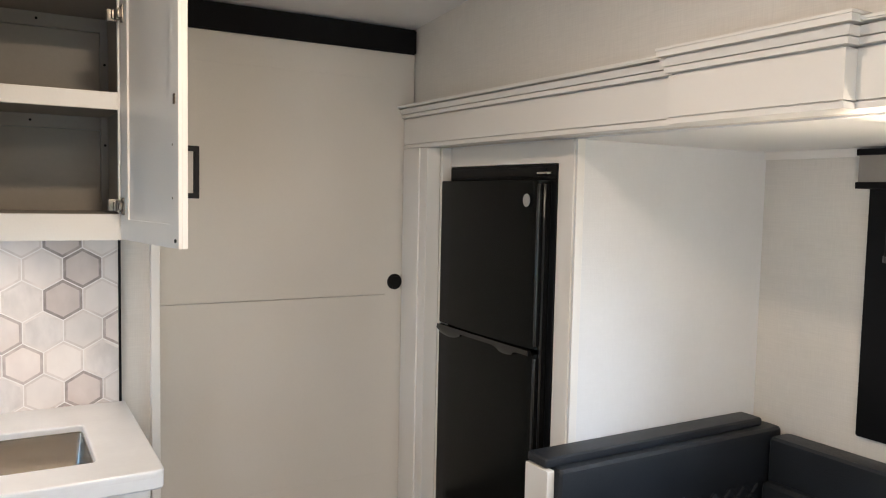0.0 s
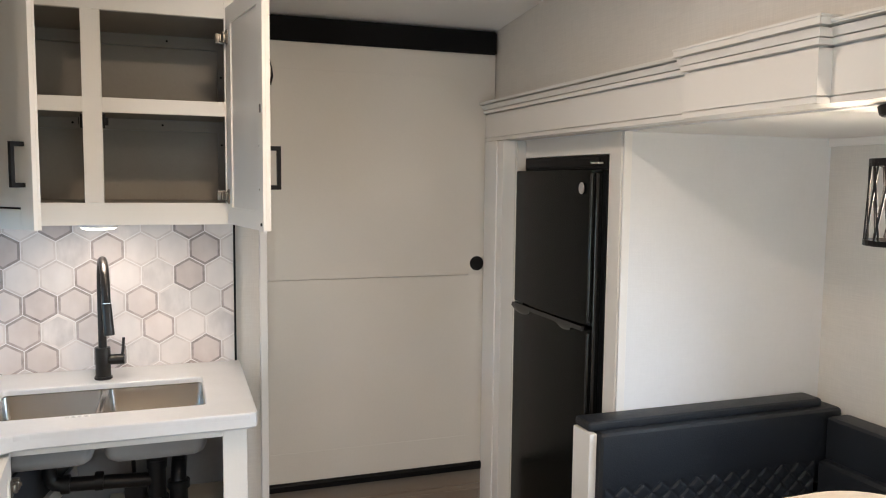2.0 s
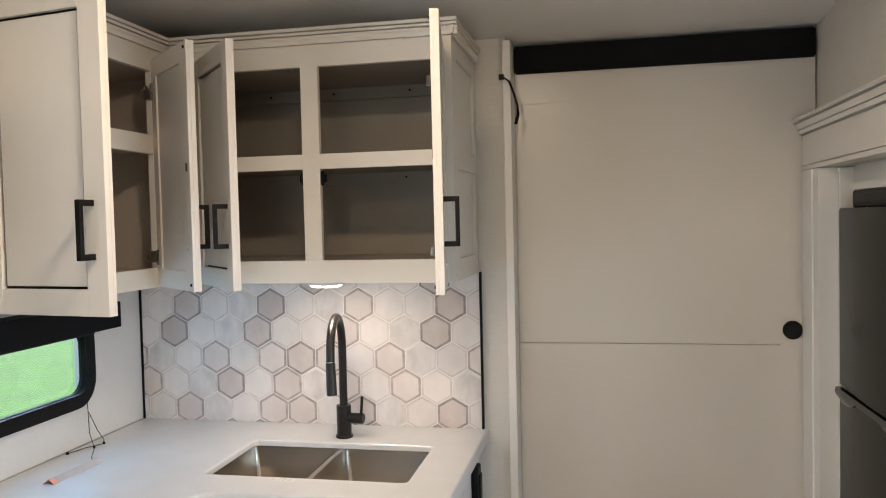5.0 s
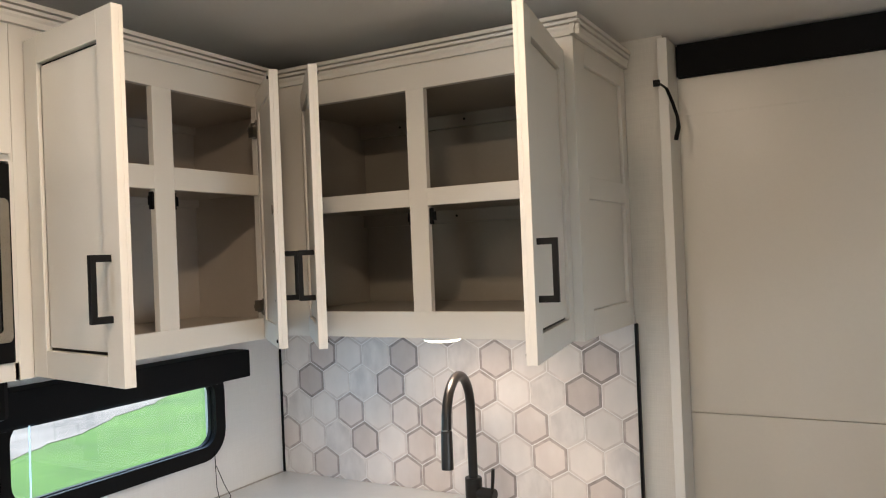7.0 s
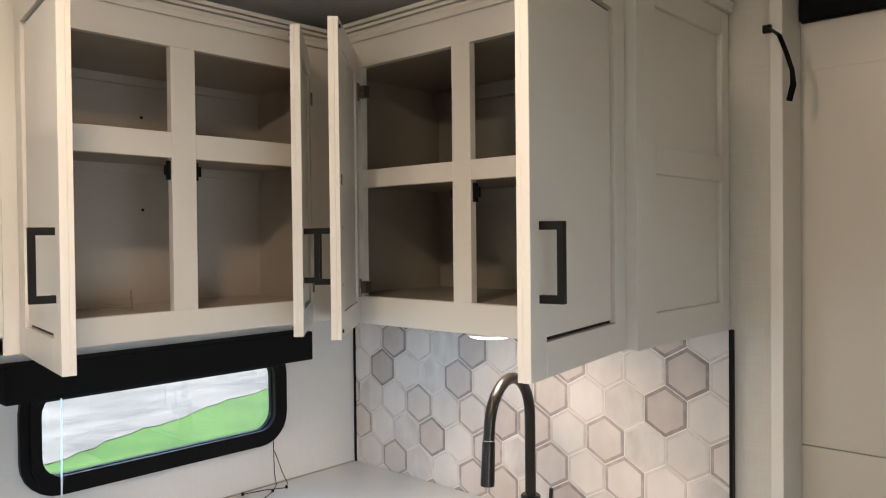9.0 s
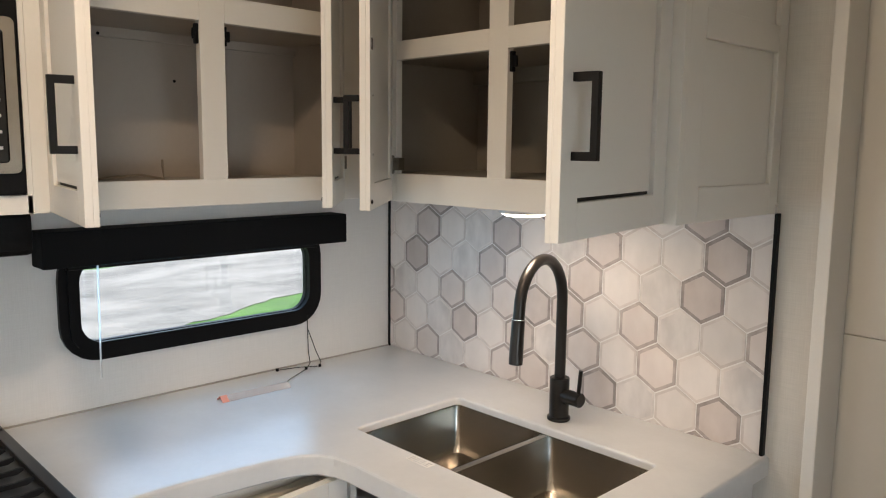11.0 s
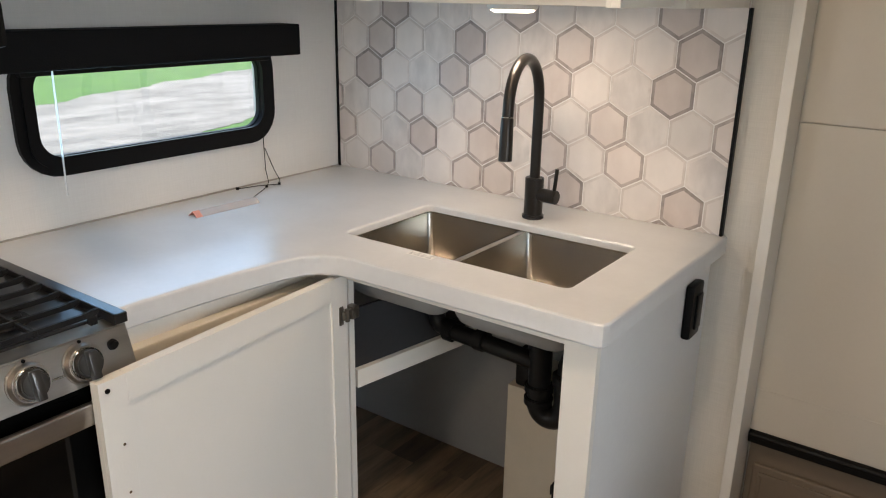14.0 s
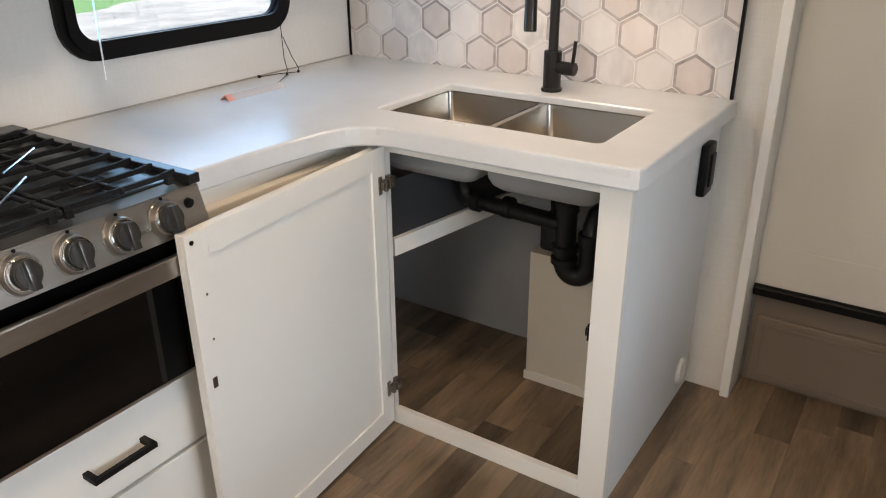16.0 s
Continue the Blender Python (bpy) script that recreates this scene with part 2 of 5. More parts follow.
def sweep_profile(bm, prof, a, b, out):
    """A moulding: profile points (outward, up) drawn from a to b; out is the outward direction in plan."""
    a, b, out = Vector(a), Vector(b), Vector((*out, 0))
    rows = [[bm.verts.new(p + out * u + Vector((0, 0, w))) for u, w in prof] for p in (a, b)]
    n = len(prof)
    for i in range(n):
        bm.faces.new((rows[0][i], rows[0][(i + 1) % n], rows[1][(i + 1) % n], rows[1][i]))
    bm.faces.new(rows[0][::-1])
    bm.faces.new(rows[1])
    bmesh.ops.recalc_face_normals(bm, faces=bm.faces)
    return bm


def cyl(bm, a, b, r0, r1=None, n=24, bev=0.0):
    a, b = Vector(a), Vector(b)
    d = b - a
    m = Matrix.Translation((a + b) / 2) @ d.to_track_quat("Z", "Y").to_matrix().to_4x4()
    v = bmesh.ops.create_cone(bm, cap_ends=True, segments=n, radius1=r0, radius2=r0 if r1 is None else r1, depth=d.length, matrix=m)["verts"]
    if bev:
        e = {e for q in v for e in q.link_edges if any(len(f.verts) > 4 for f in e.link_faces)}
        bmesh.ops.bevel(bm, geom=list(e), offset=bev, segments=2, affect="EDGES", clamp_overlap=True)
    return bm


def tube(bm, pts, r, n=12, radii=None):
    pts = [Vector(p) for p in pts]
    up = Vector((0.31, 0.17, 0.93))
    rings = []
    for i, p in enumerate(pts):
        d = (pts[min(i + 1, len(pts) - 1)] - pts[max(i - 1, 0)]).normalized()
        s = d.cross(up)
        s = s.normalized() if s.length > 1e-4 else d.orthogonal().normalized()
        w = s.cross(d)
        up = w
        q = radii[i] if radii else r
        rings.append([bm.verts.new(p + q * (math.cos(2 * math.pi * k / n) * s + math.sin(2 * math.pi * k / n) * w)) for k in range(n)])
    for a, b in zip(rings, rings[1:]):
        for k in range(n):
            bm.faces.new((a[k], a[(k + 1) % n], b[(k + 1) % n], b[k]))
    bm.faces.new(rings[0][::-1])
    bm.faces.new(rings[-1])
    bmesh.ops.recalc_face_normals(bm, faces=bm.faces)
    return bm


def arc(cx, cy, r, a0, a1, n=8):
    return [(cx + r * math.cos(radians(a0 + (a1 - a0) * i / n)), cy + r * math.sin(radians(a0 + (a1 - a0) * i / n))) for i in range(n + 1)]


def rounded(x0, y0, x1, y1, r, n=6):
    return arc(x1 - r, y0 + r, r, -90, 0, n) + arc(x1 - r, y1 - r, r, 0, 90, n) + arc(x0 + r, y1 - r, r, 90, 180, n) + arc(x0 + r, y0 + r, r, 180, 270, n)


def ring(bm, outer, inner, z0, z1):
    """A flat band between two outlines of equally many points."""
    n = len(outer)
    V = [[bm.verts.new((x, y, z)) for x, y in o] for z in (z0, z1) for o in (outer, inner)]
    lo, li, ho, hi = V
    for i in range(n):
        j = (i + 1) % n
        bm.faces.new((ho[i], ho[j], hi[j], hi[i]))
        bm.faces.new((lo[j], lo[i], li[i], li[j]))
        bm.faces.new((lo[i], lo[j], ho[j], ho[i]))
        bm.faces.new((li[j], li[i], hi[i], hi[j]))
    bmesh.ops.recalc_face_normals(bm, faces=bm.faces)
    return bm


BASES = {}


def thing(name, base, label, category, group="", kind=""):
    ob = new(name)
    ob.location = base
    ob.empty_display_size = 0.05
    BASES[ob.name] = Vector(base)
    return tagged(ob, label, category, group, kind)


def mesh_of(name, bm, material, smooth=False):
    me = bpy.data.meshes.new(name)
    bm.to_mesh(me)
    bm.free()
    for m in (material if isinstance(material, (list, tuple)) else [material]):
        me.materials.append(m)
    if smooth:
        me.shade_smooth()
        me.set_sharp_from_angle(angle=radians(35))
    return me


def part(name, bm, material, parent=None, label="", smooth=False):
    ob = new(name, mesh_of(name, bm, material, smooth))
    if parent is not None:
        ob.parent = parent
        if parent.name in BASES:
            ob.matrix_parent_inverse = Matrix.Translation(-BASES[parent.name])
    return tagged(ob, label)


def whole(name, bm, material, label, category, group="", kind="", smooth=False):
    return tagged(part(name, bm, material, None, "", smooth), label, category, group, kind)


def B():
    return bmesh.new()


def turned(bm, m, flip=False):
    if flip:
        bmesh.ops.transform(bm, matrix=m @ Matrix.Diagonal((1, -1, 1, 1)), verts=bm.verts)
        bmesh.ops.reverse_faces(bm, faces=bm.faces)
    else:
        bmesh.ops.transform(bm, matrix=m, verts=bm.verts)
    return bm


# ---- structure ----
def ceil_z(y):
    return 2.28 + 0.088 * (2.8 - max(y, 0.3))


REAR, FRONT, LEFT, RIGHT, SLIDE = -2.6, 2.83, -0.985, 1.484, 2.40
FL, SZ = 0.0, 1.795

bm = B()
box(bm, LEFT - 0.05, REAR - 0.05, -0.10, SLIDE + 0.05, FRONT + 0.05, -0.006)
floor = whole("floor", bm, SUBFLOOR, "wood-look vinyl plank floor, greyish brown", "floor", kind="structure")

bm = B()
pr = [(REAR, ceil_z(REAR)), (0.3, ceil_z(0.3)), (FRONT, ceil_z(FRONT)), (FRONT, ceil_z(FRONT) + 0.06), (0.3, ceil_z(0.3) + 0.06), (REAR, ceil_z(REAR) + 0.06)]
va = [bm.verts.new((LEFT, y, z)) for y, z in pr]
vb = [bm.verts.new((RIGHT + 0.05, y, z)) for y, z in pr]
for i in range(6):
    bm.faces.new((va[i], va[(i + 1) % 6], vb[(i + 1) % 6], vb[i]))
bm.faces.new(va[::-1])
bm.faces.new(vb)
bmesh.ops.recalc_face_normals(bm, faces=bm.faces)
whole("ceiling", bm, CEIL, "smooth white vinyl ceiling sloping down towards the front", "ceiling", kind="structure")
bm = B()
box(bm, RIGHT + 0.05, REAR, SZ, SLIDE, 2.70, SZ + 0.05)
whole("ceiling_slide", bm, CEIL, "low white ceiling of the slide-out", "ceiling", kind="structure")


def wall_x(name, x0, x1, y0, y1, z0, z1, holes, material, label):
    """A wall in the plane of y and z, with openings (y0, z0, y1, z1)."""
    bm = B()
    ys = sorted({y0, y1, *[h[0] for h in holes], *[h[2] for h in holes]})
    for a, b in zip(ys, ys[1:]):
        cuts = sorted((h[1], h[3]) for h in holes if h[0] <= a and h[2] >= b)
        z = z0
        for c, d in cuts:
            if c > z:
                box(bm, x0, a, z, x1, b, c)
            z = d
        if z < z1:
            box(bm, x0, a, z, x1, b, z1)
    bmesh.ops.remove_doubles(bm, verts=bm.verts, dist=1e-5)
    return whole(name, bm, material, label, "wall", kind="structure")


WIN = (1.642, 1.092, 2.352, 1.325)
# The second opening is for the added, unseen glazed door.
wall_x("wall_left", LEFT - 0.05, LEFT, REAR, FRONT + 0.05, 0, 2.62, [(WIN[0] - 0.012, WIN[1] - 0.012, WIN[2] + 0.012, WIN[3] + 0.012), (-0.95, 0.30, -0.35, 1.90)], WALLW, "pale linen-textured vinyl side wall with a window over the counter")
DWIN = (0.15, 0.985, 1.315, 1.60)
wall_x("wall_slide", SLIDE, SLIDE + 0.05, REAR, 2.75, 0, 1.85, [(DWIN[0] - 0.03, DWIN[1] - 0.03, DWIN[2] + 0.03, DWIN[3] + 0.03)], WALL, "pale linen-textured vinyl wall behind the dinette")
wall_x("wall_right_upper", RIGHT, RIGHT + 0.05, REAR, FRONT, 1.80, 2.62, [], WALL, "beige linen-textured vinyl wall above the slide-out")
bm = B()
box(bm, LEFT, 2.70, 0, 0.455, FRONT + 0.05, 2.40)
whole("wall_front_left", bm, WALL, "beige linen-textured vinyl wall beside the backsplash", "wall", kind="structure")
bm = B()
box(bm, 0.455, FRONT, 0, RIGHT + 0.05, FRONT + 0.05, 2.40)
box(bm, RIGHT + 0.05, 2.70, 0, SLIDE, 2.75, SZ)
whole("wall_front", bm, WALL, "front wall behind the sliding door", "wall", kind="structure")
bm = B()
RW = (0.30, 0.25, 1.40, 1.45)
box(bm, LEFT, REAR - 0.05, 0, RW[0], REAR, 2.62)
box(bm, RW[2], REAR - 0.05, 0, SLIDE, REAR, 2.62)
box(bm, RW[0], REAR - 0.05, 0, RW[2], REAR, RW[1])
box(bm, RW[0], REAR - 0.05, RW[3], RW[2], REAR, 2.62)
whole("wall_rear", bm, WALLW, "plain pale rear wall with an added window", "wall", kind="structure")
bm = B()
box(bm, RIGHT + 0.02, -1.6, 0, SLIDE, -1.55, SZ)
whole("wall_slide_end", bm, WALLW, "plain pale end wall of the slide-out", "wall", kind="structure")


def wall_window(name, plane, y0, z0, y1, z1, inward, r, band, label, corner=None):
    """A black framed trailer window in a side wall; inward is +1 or -1 along x."""
    w = thing(name, (plane, (y0 + y1) / 2, z0), label, "window", kind="structure")
    m = Matrix(((0, 0, inward, plane), (1, 0, 0, 0), (0, 1, 0, 0), (0, 0, 0, 1)))
    bm = B()
    ring(bm, rounded(y0 - band, z0 - band, y1 + band, z1 + band, corner or r + band), rounded(y0 + 0.006, z0 + 0.006, y1 - 0.006, z1 - 0.006, r), 0.0, 0.014)
    ring(bm, rounded(y0 - band * 0.45, z0 - band * 0.45, y1 + band * 0.45, z1 + band * 0.45, r + 0.01), rounded(y0 + 0.008, z0 + 0.008, y1 - 0.008, z1 - 0.008, r), 0.010, 0.022)
    ring(bm, rounded(y0 - 0.0115, z0 - 0.0115, y1 + 0.0115, z1 + 0.0115, 0.002), rounded(y0 + 0.008, z0 + 0.008, y1 - 0.008, z1 - 0.008, r), -0.018, -0.0005)
    part("window_frame", turned(bm, m), BLACKP, w, "black rounded window frame", smooth=True)
    bm = B()
    prism(bm, rounded(y0 + 0.004, z0 + 0.004, y1 - 0.004, z1 - 0.004, r), -0.012, -0.008)
    pane = part("pane", turned(bm, m), GLASS, w)
    pane.visible_shadow = False
    return w


wall_window("window_1", LEFT, *WIN, 1, 0.055, 0.041, "wide low window with rounded black frame over the counter")
wall_window("window_2", SLIDE, *DWIN, -1, 0.012, 0.112, "black framed dinette window", 0.008)
# Added rear window, never in view, around the rear fill lamp.
w = thing("added_rear_window", (0.75, REAR, RW[1]), "large low rear window, added out of view for fill light", "window", kind="structure")
m = Matrix(((1, 0, 0, 0), (0, 0, 1, REAR), (0, 1, 0, 0), (0, 0, 0, 1)))
bm = B()
ring(bm, rounded(RW[0] - 0.05, RW[1] - 0.05, RW[2] + 0.05, RW[3] + 0.05, 0.06), rounded(RW[0] + 0.01, RW[1] + 0.01, RW[2] - 0.01, RW[3] - 0.01, 0.03), 0, 0.02)
part("window_frame", turned(bm, m), BLACKP, w)
bm = B()
box(bm, RW[0], REAR - 0.035, RW[1], RW[2], REAR - 0.03, RW[3])
part("pane", bm, GLASS, w).visible_shadow = False

# Added glazed door, never in view, around the left fill lamp.
ed = thing("added_entry_door", (LEFT - 0.02, -0.65, 0.30), "glazed door in a black frame, added out of view for fill light", "door", kind="structure")
bm = B()
for a in ((-0.95, 0.30, -0.90, 1.90), (-0.40, 0.30, -0.35, 1.90), (-0.90, 0.30, -0.40, 0.36), (-0.90, 1.84, -0.40, 1.90)):
    box(bm, LEFT - 0.045, a[0], a[1], LEFT - 0.018, a[2], a[3])
part("door_frame", bm, BLACKP, ed)
bm = B()
box(bm, LEFT - 0.034, -0.90, 0.36, LEFT - 0.030, -0.40, 1.84)
part("pane", bm, GLASS, ed).visible_shadow = False

# white corner trim and lower step riser
bm = B()
box(bm, 0.446, 2.672, 0, 0.474, 2.80, 2.275, 0.003)
whole("trim_door_post", bm, TRIMW, "narrow white corner trim beside the sliding door", "trim", kind="structure")
# ---- ground outside ----
bm = B()
box(bm, -300, -300, -1.25, 300, 300, -1.0)
whole("ground", bm, GRASS, "bright green mown grass", "grass", kind="structure")
bm = B()
rng = random.Random(5)
edge_a = [Vector((-3.4, -8.0)).lerp(Vector((-32.7, 60.0)), k / 300) + Vector((rng.uniform(-0.05, 0.05) + 0.07 * math.sin(k * 0.7), 0)) for k in range(301)]
edge_b = [Vector((-9.6, -8.0)).lerp(Vector((-36.8, 60.0)), k / 300) + Vector((rng.uniform(-0.12, 0.12) + 0.15 * math.sin(k * 0.5), 0)) for k in range(301)]
va = [bm.verts.new((p.x, p.y, -0.992)) for p in edge_a]
vb = [bm.verts.new((p.x, p.y, -0.992)) for p in edge_b]
for k in range(300):
    bm.faces.new((va[k], va[k + 1], vb[k + 1], vb[k]))
bmesh.ops.recalc_face_normals(bm, faces=bm.faces)
bmesh.ops.solidify(bm, geom=bm.faces[:], thickness=0.005)
whole("road", bm, GRAVEL, "pale grey gravel track crossing the grass", "road", kind="structure")

# ---- sliding door and the step below ----
door = thing("sliding_door", (0.97, 2.79, 0.35), "large plain white sliding door with a faint horizontal seam", "door", kind="structure")
bm = B()
box(bm, 0.474, 2.788, 1.2135, 1.362, 2.815, 2.20)
box(bm, 0.474, 2.788, 0.352, 1.362, 2.815, 1.2100)
box(bm, 0.474, 2.797, 1.208, 1.362, 2.812, 1.215)
box(bm, 1.362, 2.788, 0.352, 1.478, 2.815, 2.20)
part("door_leaf", bm, DOORW, door)
bm = B()
for z0, z1 in ((2.068, 2.20), (0.352, 0.48)):
    box(bm, 0.474, 2.7866, z0, 1.36, 2.789, z1, 0.0006)
part("rail", bm, DOORW, door)
bm = B()
cyl(bm, (1.402, 2.790, 1.262), (1.402, 2.7815, 1.262), 0.032, n=32, bev=0.002)
cyl(bm, (1.402, 2.786, 1.262), (1.402, 2.779, 1.262), 0.027, 0.025, n=32, bev=0.002)
part("finger_pull", bm, BLACK, door, "round black finger pull", smooth=True)
bm = B()
tube(bm, [(0.476, 2.782, 0.343), (1.478, 2.782, 0.343)], 0.013)
box(bm, 0.476, 2.770, 0.322, 1.478, 2.80, 0.341, 0.003)
part("bottom_seal", bm, BLACKP, door, "black rubber bottom edge")
bm = B()
prism(bm, [(0.476, 2.768), (1.476, 2.768), (1.476, 2.787), (0.476, 2.787)], 2.175, 2.272)
bmesh.ops.bevel(bm, geom=[e for e in bm.edges], offset=0.005, segments=2, affect="EDGES")
whole("door_header", bm, VALANCE, "black header board above the sliding door", "header", kind="structure")
step = thing("step_front", (0.97, 2.83, 0), "taupe brown step front with a raised panel under the sliding door", "step")
bm = B()
box(bm, 0.476, 2.818, 0, 1.482, 2.829, 0.335)
part("riser", bm, BROWN, step)
bm = B()
box(bm, 0.494, 2.804, 0.012, 1.458, 2.8185, 0.240, 0.008, 3)
part("raised_panel", bm, BROWN, step)
for a in ((0.512, 2.7995, 0.208, 1.44, 2.805, 0.220), (0.512, 2.7995, 0.030, 0.522, 2.805, 0.208), (1.43, 2.7995, 0.030, 1.44, 2.805, 0.208), (0.522, 2.7995, 0.030, 1.43, 2.805, 0.040)):
    part("bead", box(B(), *a, 0.002), BROWN, step)

bm = B()
pts = [(0.447, 2.668, 2.150), (0.452, 2.664, 2.148), (0.472, 2.660, 2.13), (0.486, 2.662, 2.09), (0.497, 2.666, 2.05), (0.499, 2.666, 2.02), (0.490, 2.666, 1.985)]
for (a, b) in zip(pts, pts[1:]):
    a, b = Vector(a), Vector(b)
    d = (b - a)
    s = Vector((0.5, -0.3, 0.5)).cross(d).normalized() * 0.007
    vs = [bm.verts.new(p) for p in (a - s, b - s, b + s, a + s)]
    f = bm.faces.new(vs)
bmesh.ops.remove_doubles(bm, verts=bm.verts, dist=0.004)
bmesh.ops.solidify(bm, geom=bm.faces[:], thickness=0.0015)
box(bm, 0.434, 2.662, 2.140, 0.452, 2.673, 2.158, 0.002)
whole("door_strap", bm, BLACKP, "short black webbing strap hanging from the door trim", "strap")

# ---- slide-out fascia and fridge surround ----
def fascia_profile(h):
    """Outline (outward, up) of the slide-out fascia: bead, flat board, then crown steps parted by dark grooves."""
    low = [(0, 0), (0.012, 0), (0.012, 0.0130), (0.002, 0.0132), (0.002, 0.0168), (0.010, 0.017), (0.010, 0.1145), (-0.004, 0.115), (-0.004, 0.1200), (0.020, 0.1205)]
    top = [(0.022, 0.1330), (0.010, 0.1332), (0.010, 0.1358), (0.024, 0.1360), (0.033, 0.1525), (0.014, 0.1530), (0.014, 0.1580), (0.040, 0.1585), (0.040, h - 0.006), (0.043, h - 0.006), (0.043, h), (0, h)]
    return low + top


FZ = 1.799
fas = thing("slide_fascia", (1.45, 1.2, FZ), "white moulded fascia with crown steps along the slide-out", "fascia")
for ya, yb in ((2.785, 1.33), (0.905, -1.5)):
    bm = B()
    sweep_profile(bm, fascia_profile(0.168), (1.445, ya, FZ), (1.445, yb, FZ), (-1, 0))
    box(bm, 1.445, ya, FZ, RIGHT, yb, FZ + 0.168)
    part("long_board", bm, TRIMW, fas)
bm = B()
rings = []
for a, z in fascia_profile(0.179):
    a *= 0.72
    rings.append([bm.verts.new((px, py, FZ - 0.0015 + z)) for px, py in ((RIGHT, 0.905 - a), (1.404 - a, 0.905 - a), (1.404 - a, 1.335 + a), (RIGHT, 1.335 + a))])
for r0, r1 in zip(rings, rings[1:]):
    for k in range(4):
        bm.faces.new((r0[k], r0[(k + 1) % 4], r1[(k + 1) % 4], r1[k]))
bm.faces.new(rings[0])
bm.faces.new(rings[-1][::-1])
bmesh.ops.recalc_face_normals(bm, faces=bm.faces)
part("centre_block", bm, TRIMW, fas, "projecting stepped block of the fascia")

sur = thing("fridge_surround", (1.53, 2.2, 0), "white cabinet surround built round the refrigerator", "cabinet")
bm = B()
box(bm, 1.432, 2.585, 0, 1.49, 2.782, 1.797, 0.003)
box(bm, 1.426, 2.64, 0, 1.434, 2.74, 1.797, 0.003)
part("post", bm, TRIMW, sur)
bm = B()
box(bm, 1.49, 2.566, 0, 2.3, 2.583, 1.795)
part("side_panel", bm, CAB, sur)
bm = B()
box(bm, 1.528, 1.83, 1.725, 1.545, 2.566, 1.795)
part("top_rail", bm, CAB, sur)
bm = B()
box(bm, 1.524, 1.832, 0, 1.545, 1.905, 1.795, 0.002)
part("stile", bm, CAB, sur)
bm = B()
box(bm, 1.530, 1.822, 0, SLIDE, 1.8315, 1.795)
part("end_panel", bm, PANELW, sur, "smooth white panel facing the dinette")
part("corner_trim", box(B(), 1.5265, 1.8185, 0, 1.556, 1.8222, 1.795, 0.0012), TRIMW, sur)
bm = B()
box(bm, 2.3, 1.833, 0, 2.31, 2.57, 1.79)
part("back_panel", bm, CAB, sur)

# ---- refrigerator ----
fr = thing("refrigerator", (1.8, 2.23, 0), "black two-door refrigerator built into the white surround", "refrigerator")
bm = B()
box(bm, 1.56, 1.925, 0.02, 2.25, 2.545, 1.70)
part("body", bm, BLACKP, fr)
bm = B()
for a in ((1.522, 1.908, 1.672, 1.56, 2.556, 1.722), (1.522, 1.908, 0.02, 1.56, 1.938, 1.672), (1.522, 2.548, 0.02, 1.56, 2.556, 1.672), (1.522, 1.938, 0.02, 1.56, 2.548, 0.06)):
    box(bm, *a, 0.004)
part("frame", bm, BLACKP, fr, "black plastic trim frame")
bm = B()
box(bm, 1.517, 1.96, 1.683, 1.523, 2.54, 1.712, 0.002)
part("vent_strip", bm, BLACKP, fr)


def fridge_door(z0, z1, scoop_top):
    bm = B()
    n = 12
    pts = []
    for i in range(n + 1):
        y = 1.948 + (2.560 - 1.948) * i / n
        pts.append((1.484 - 0.012 * math.sin(math.pi * i / n), y))
    pts[0] = (1.487, 1.955)
    pts = [(1.505, 1.948), (1.494, 1.949)] + pts
    prism(bm, [(1.545, 1.948)] + [(1.545, 2.560)] + pts[::-1], z0, z1)
    bmesh.ops.recalc_face_normals(bm, faces=bm.faces)
    bmesh.ops.bevel(bm, geom=[e for e in bm.edges if abs(e.verts[0].co.x - e.verts[1].co.x) < 0.02 and e.calc_face_angle(0) > 0.8 and max(v.co.x for v in e.verts) < 1.53], offset=0.004, segments=2, affect="EDGES")
    d = part("door", bm, FRIDGE, fr, smooth=True)
    if scoop_top:
        bm = B()
        cols = []
        for i in range(41):
            u = i / 40
            f = 0.005 + 0.021 * max(0, 1 - ((u - 0.15) / 0.15) ** 2) ** 0.7 + 0.016 * max(0, 1 - ((u - 0.78) / 0.11) ** 2) ** 0.7
            y = 2.548 - 0.58 * u
            cols.append([bm.verts.new(p) for p in ((1.486, y, z1 + 0.012), (1.470, y, z1 + 0.012), (1.467, y, z1 + 0.002), (1.4665, y, z1 - f * 0.6), (1.471, y, z1 - f), (1.486, y, z1 - f))])
        for p, q in zip(cols, cols[1:]):
            for k in range(6):
                bm.faces.new((p[k], p[(k + 1) % 6], q[(k + 1) % 6], q[k]))
        bm.faces.new(cols[0])
        bm.faces.new(cols[-1][::-1])
        bmesh.ops.recalc_face_normals(bm, faces=bm.faces)
        part("grip", bm, GLOSSB, d, "wavy moulded black grip", smooth=True)
    part("edge_bead", tube(B(), [(1.489, 1.953, z0 + 0.012), (1.487, 1.953, z0 + 0.03), (1.487, 1.953, z1 - 0.03), (1.489, 1.953, z1 - 0.012)], 0.0065, 12), GLOSSB, d, "glossy rounded edge", smooth=True)
    return d


fridge_door(1.128, 1.670, False)
low = fridge_door(0.075, 1.112, True)
bm = B()
cyl(bm, (0, 0, 0), (0, 0, 0.005), 0.021, n=28, bev=0.002)
turned(bm, Matrix(((0, 0, -1, 1.478), (0.85, 0, 0, 2.002), (0, 1.0, 0, 1.606), (0, 0, 0, 1))))
bmesh.ops.recalc_face_normals(bm, faces=bm.faces)
part("badge", bm, BADGE, fr, "small oval silver badge", smooth=True)
bm = B()
box(bm, 1.496, 1.936, 0.10, 1.540, 1.9475, 1.66, 0.003)
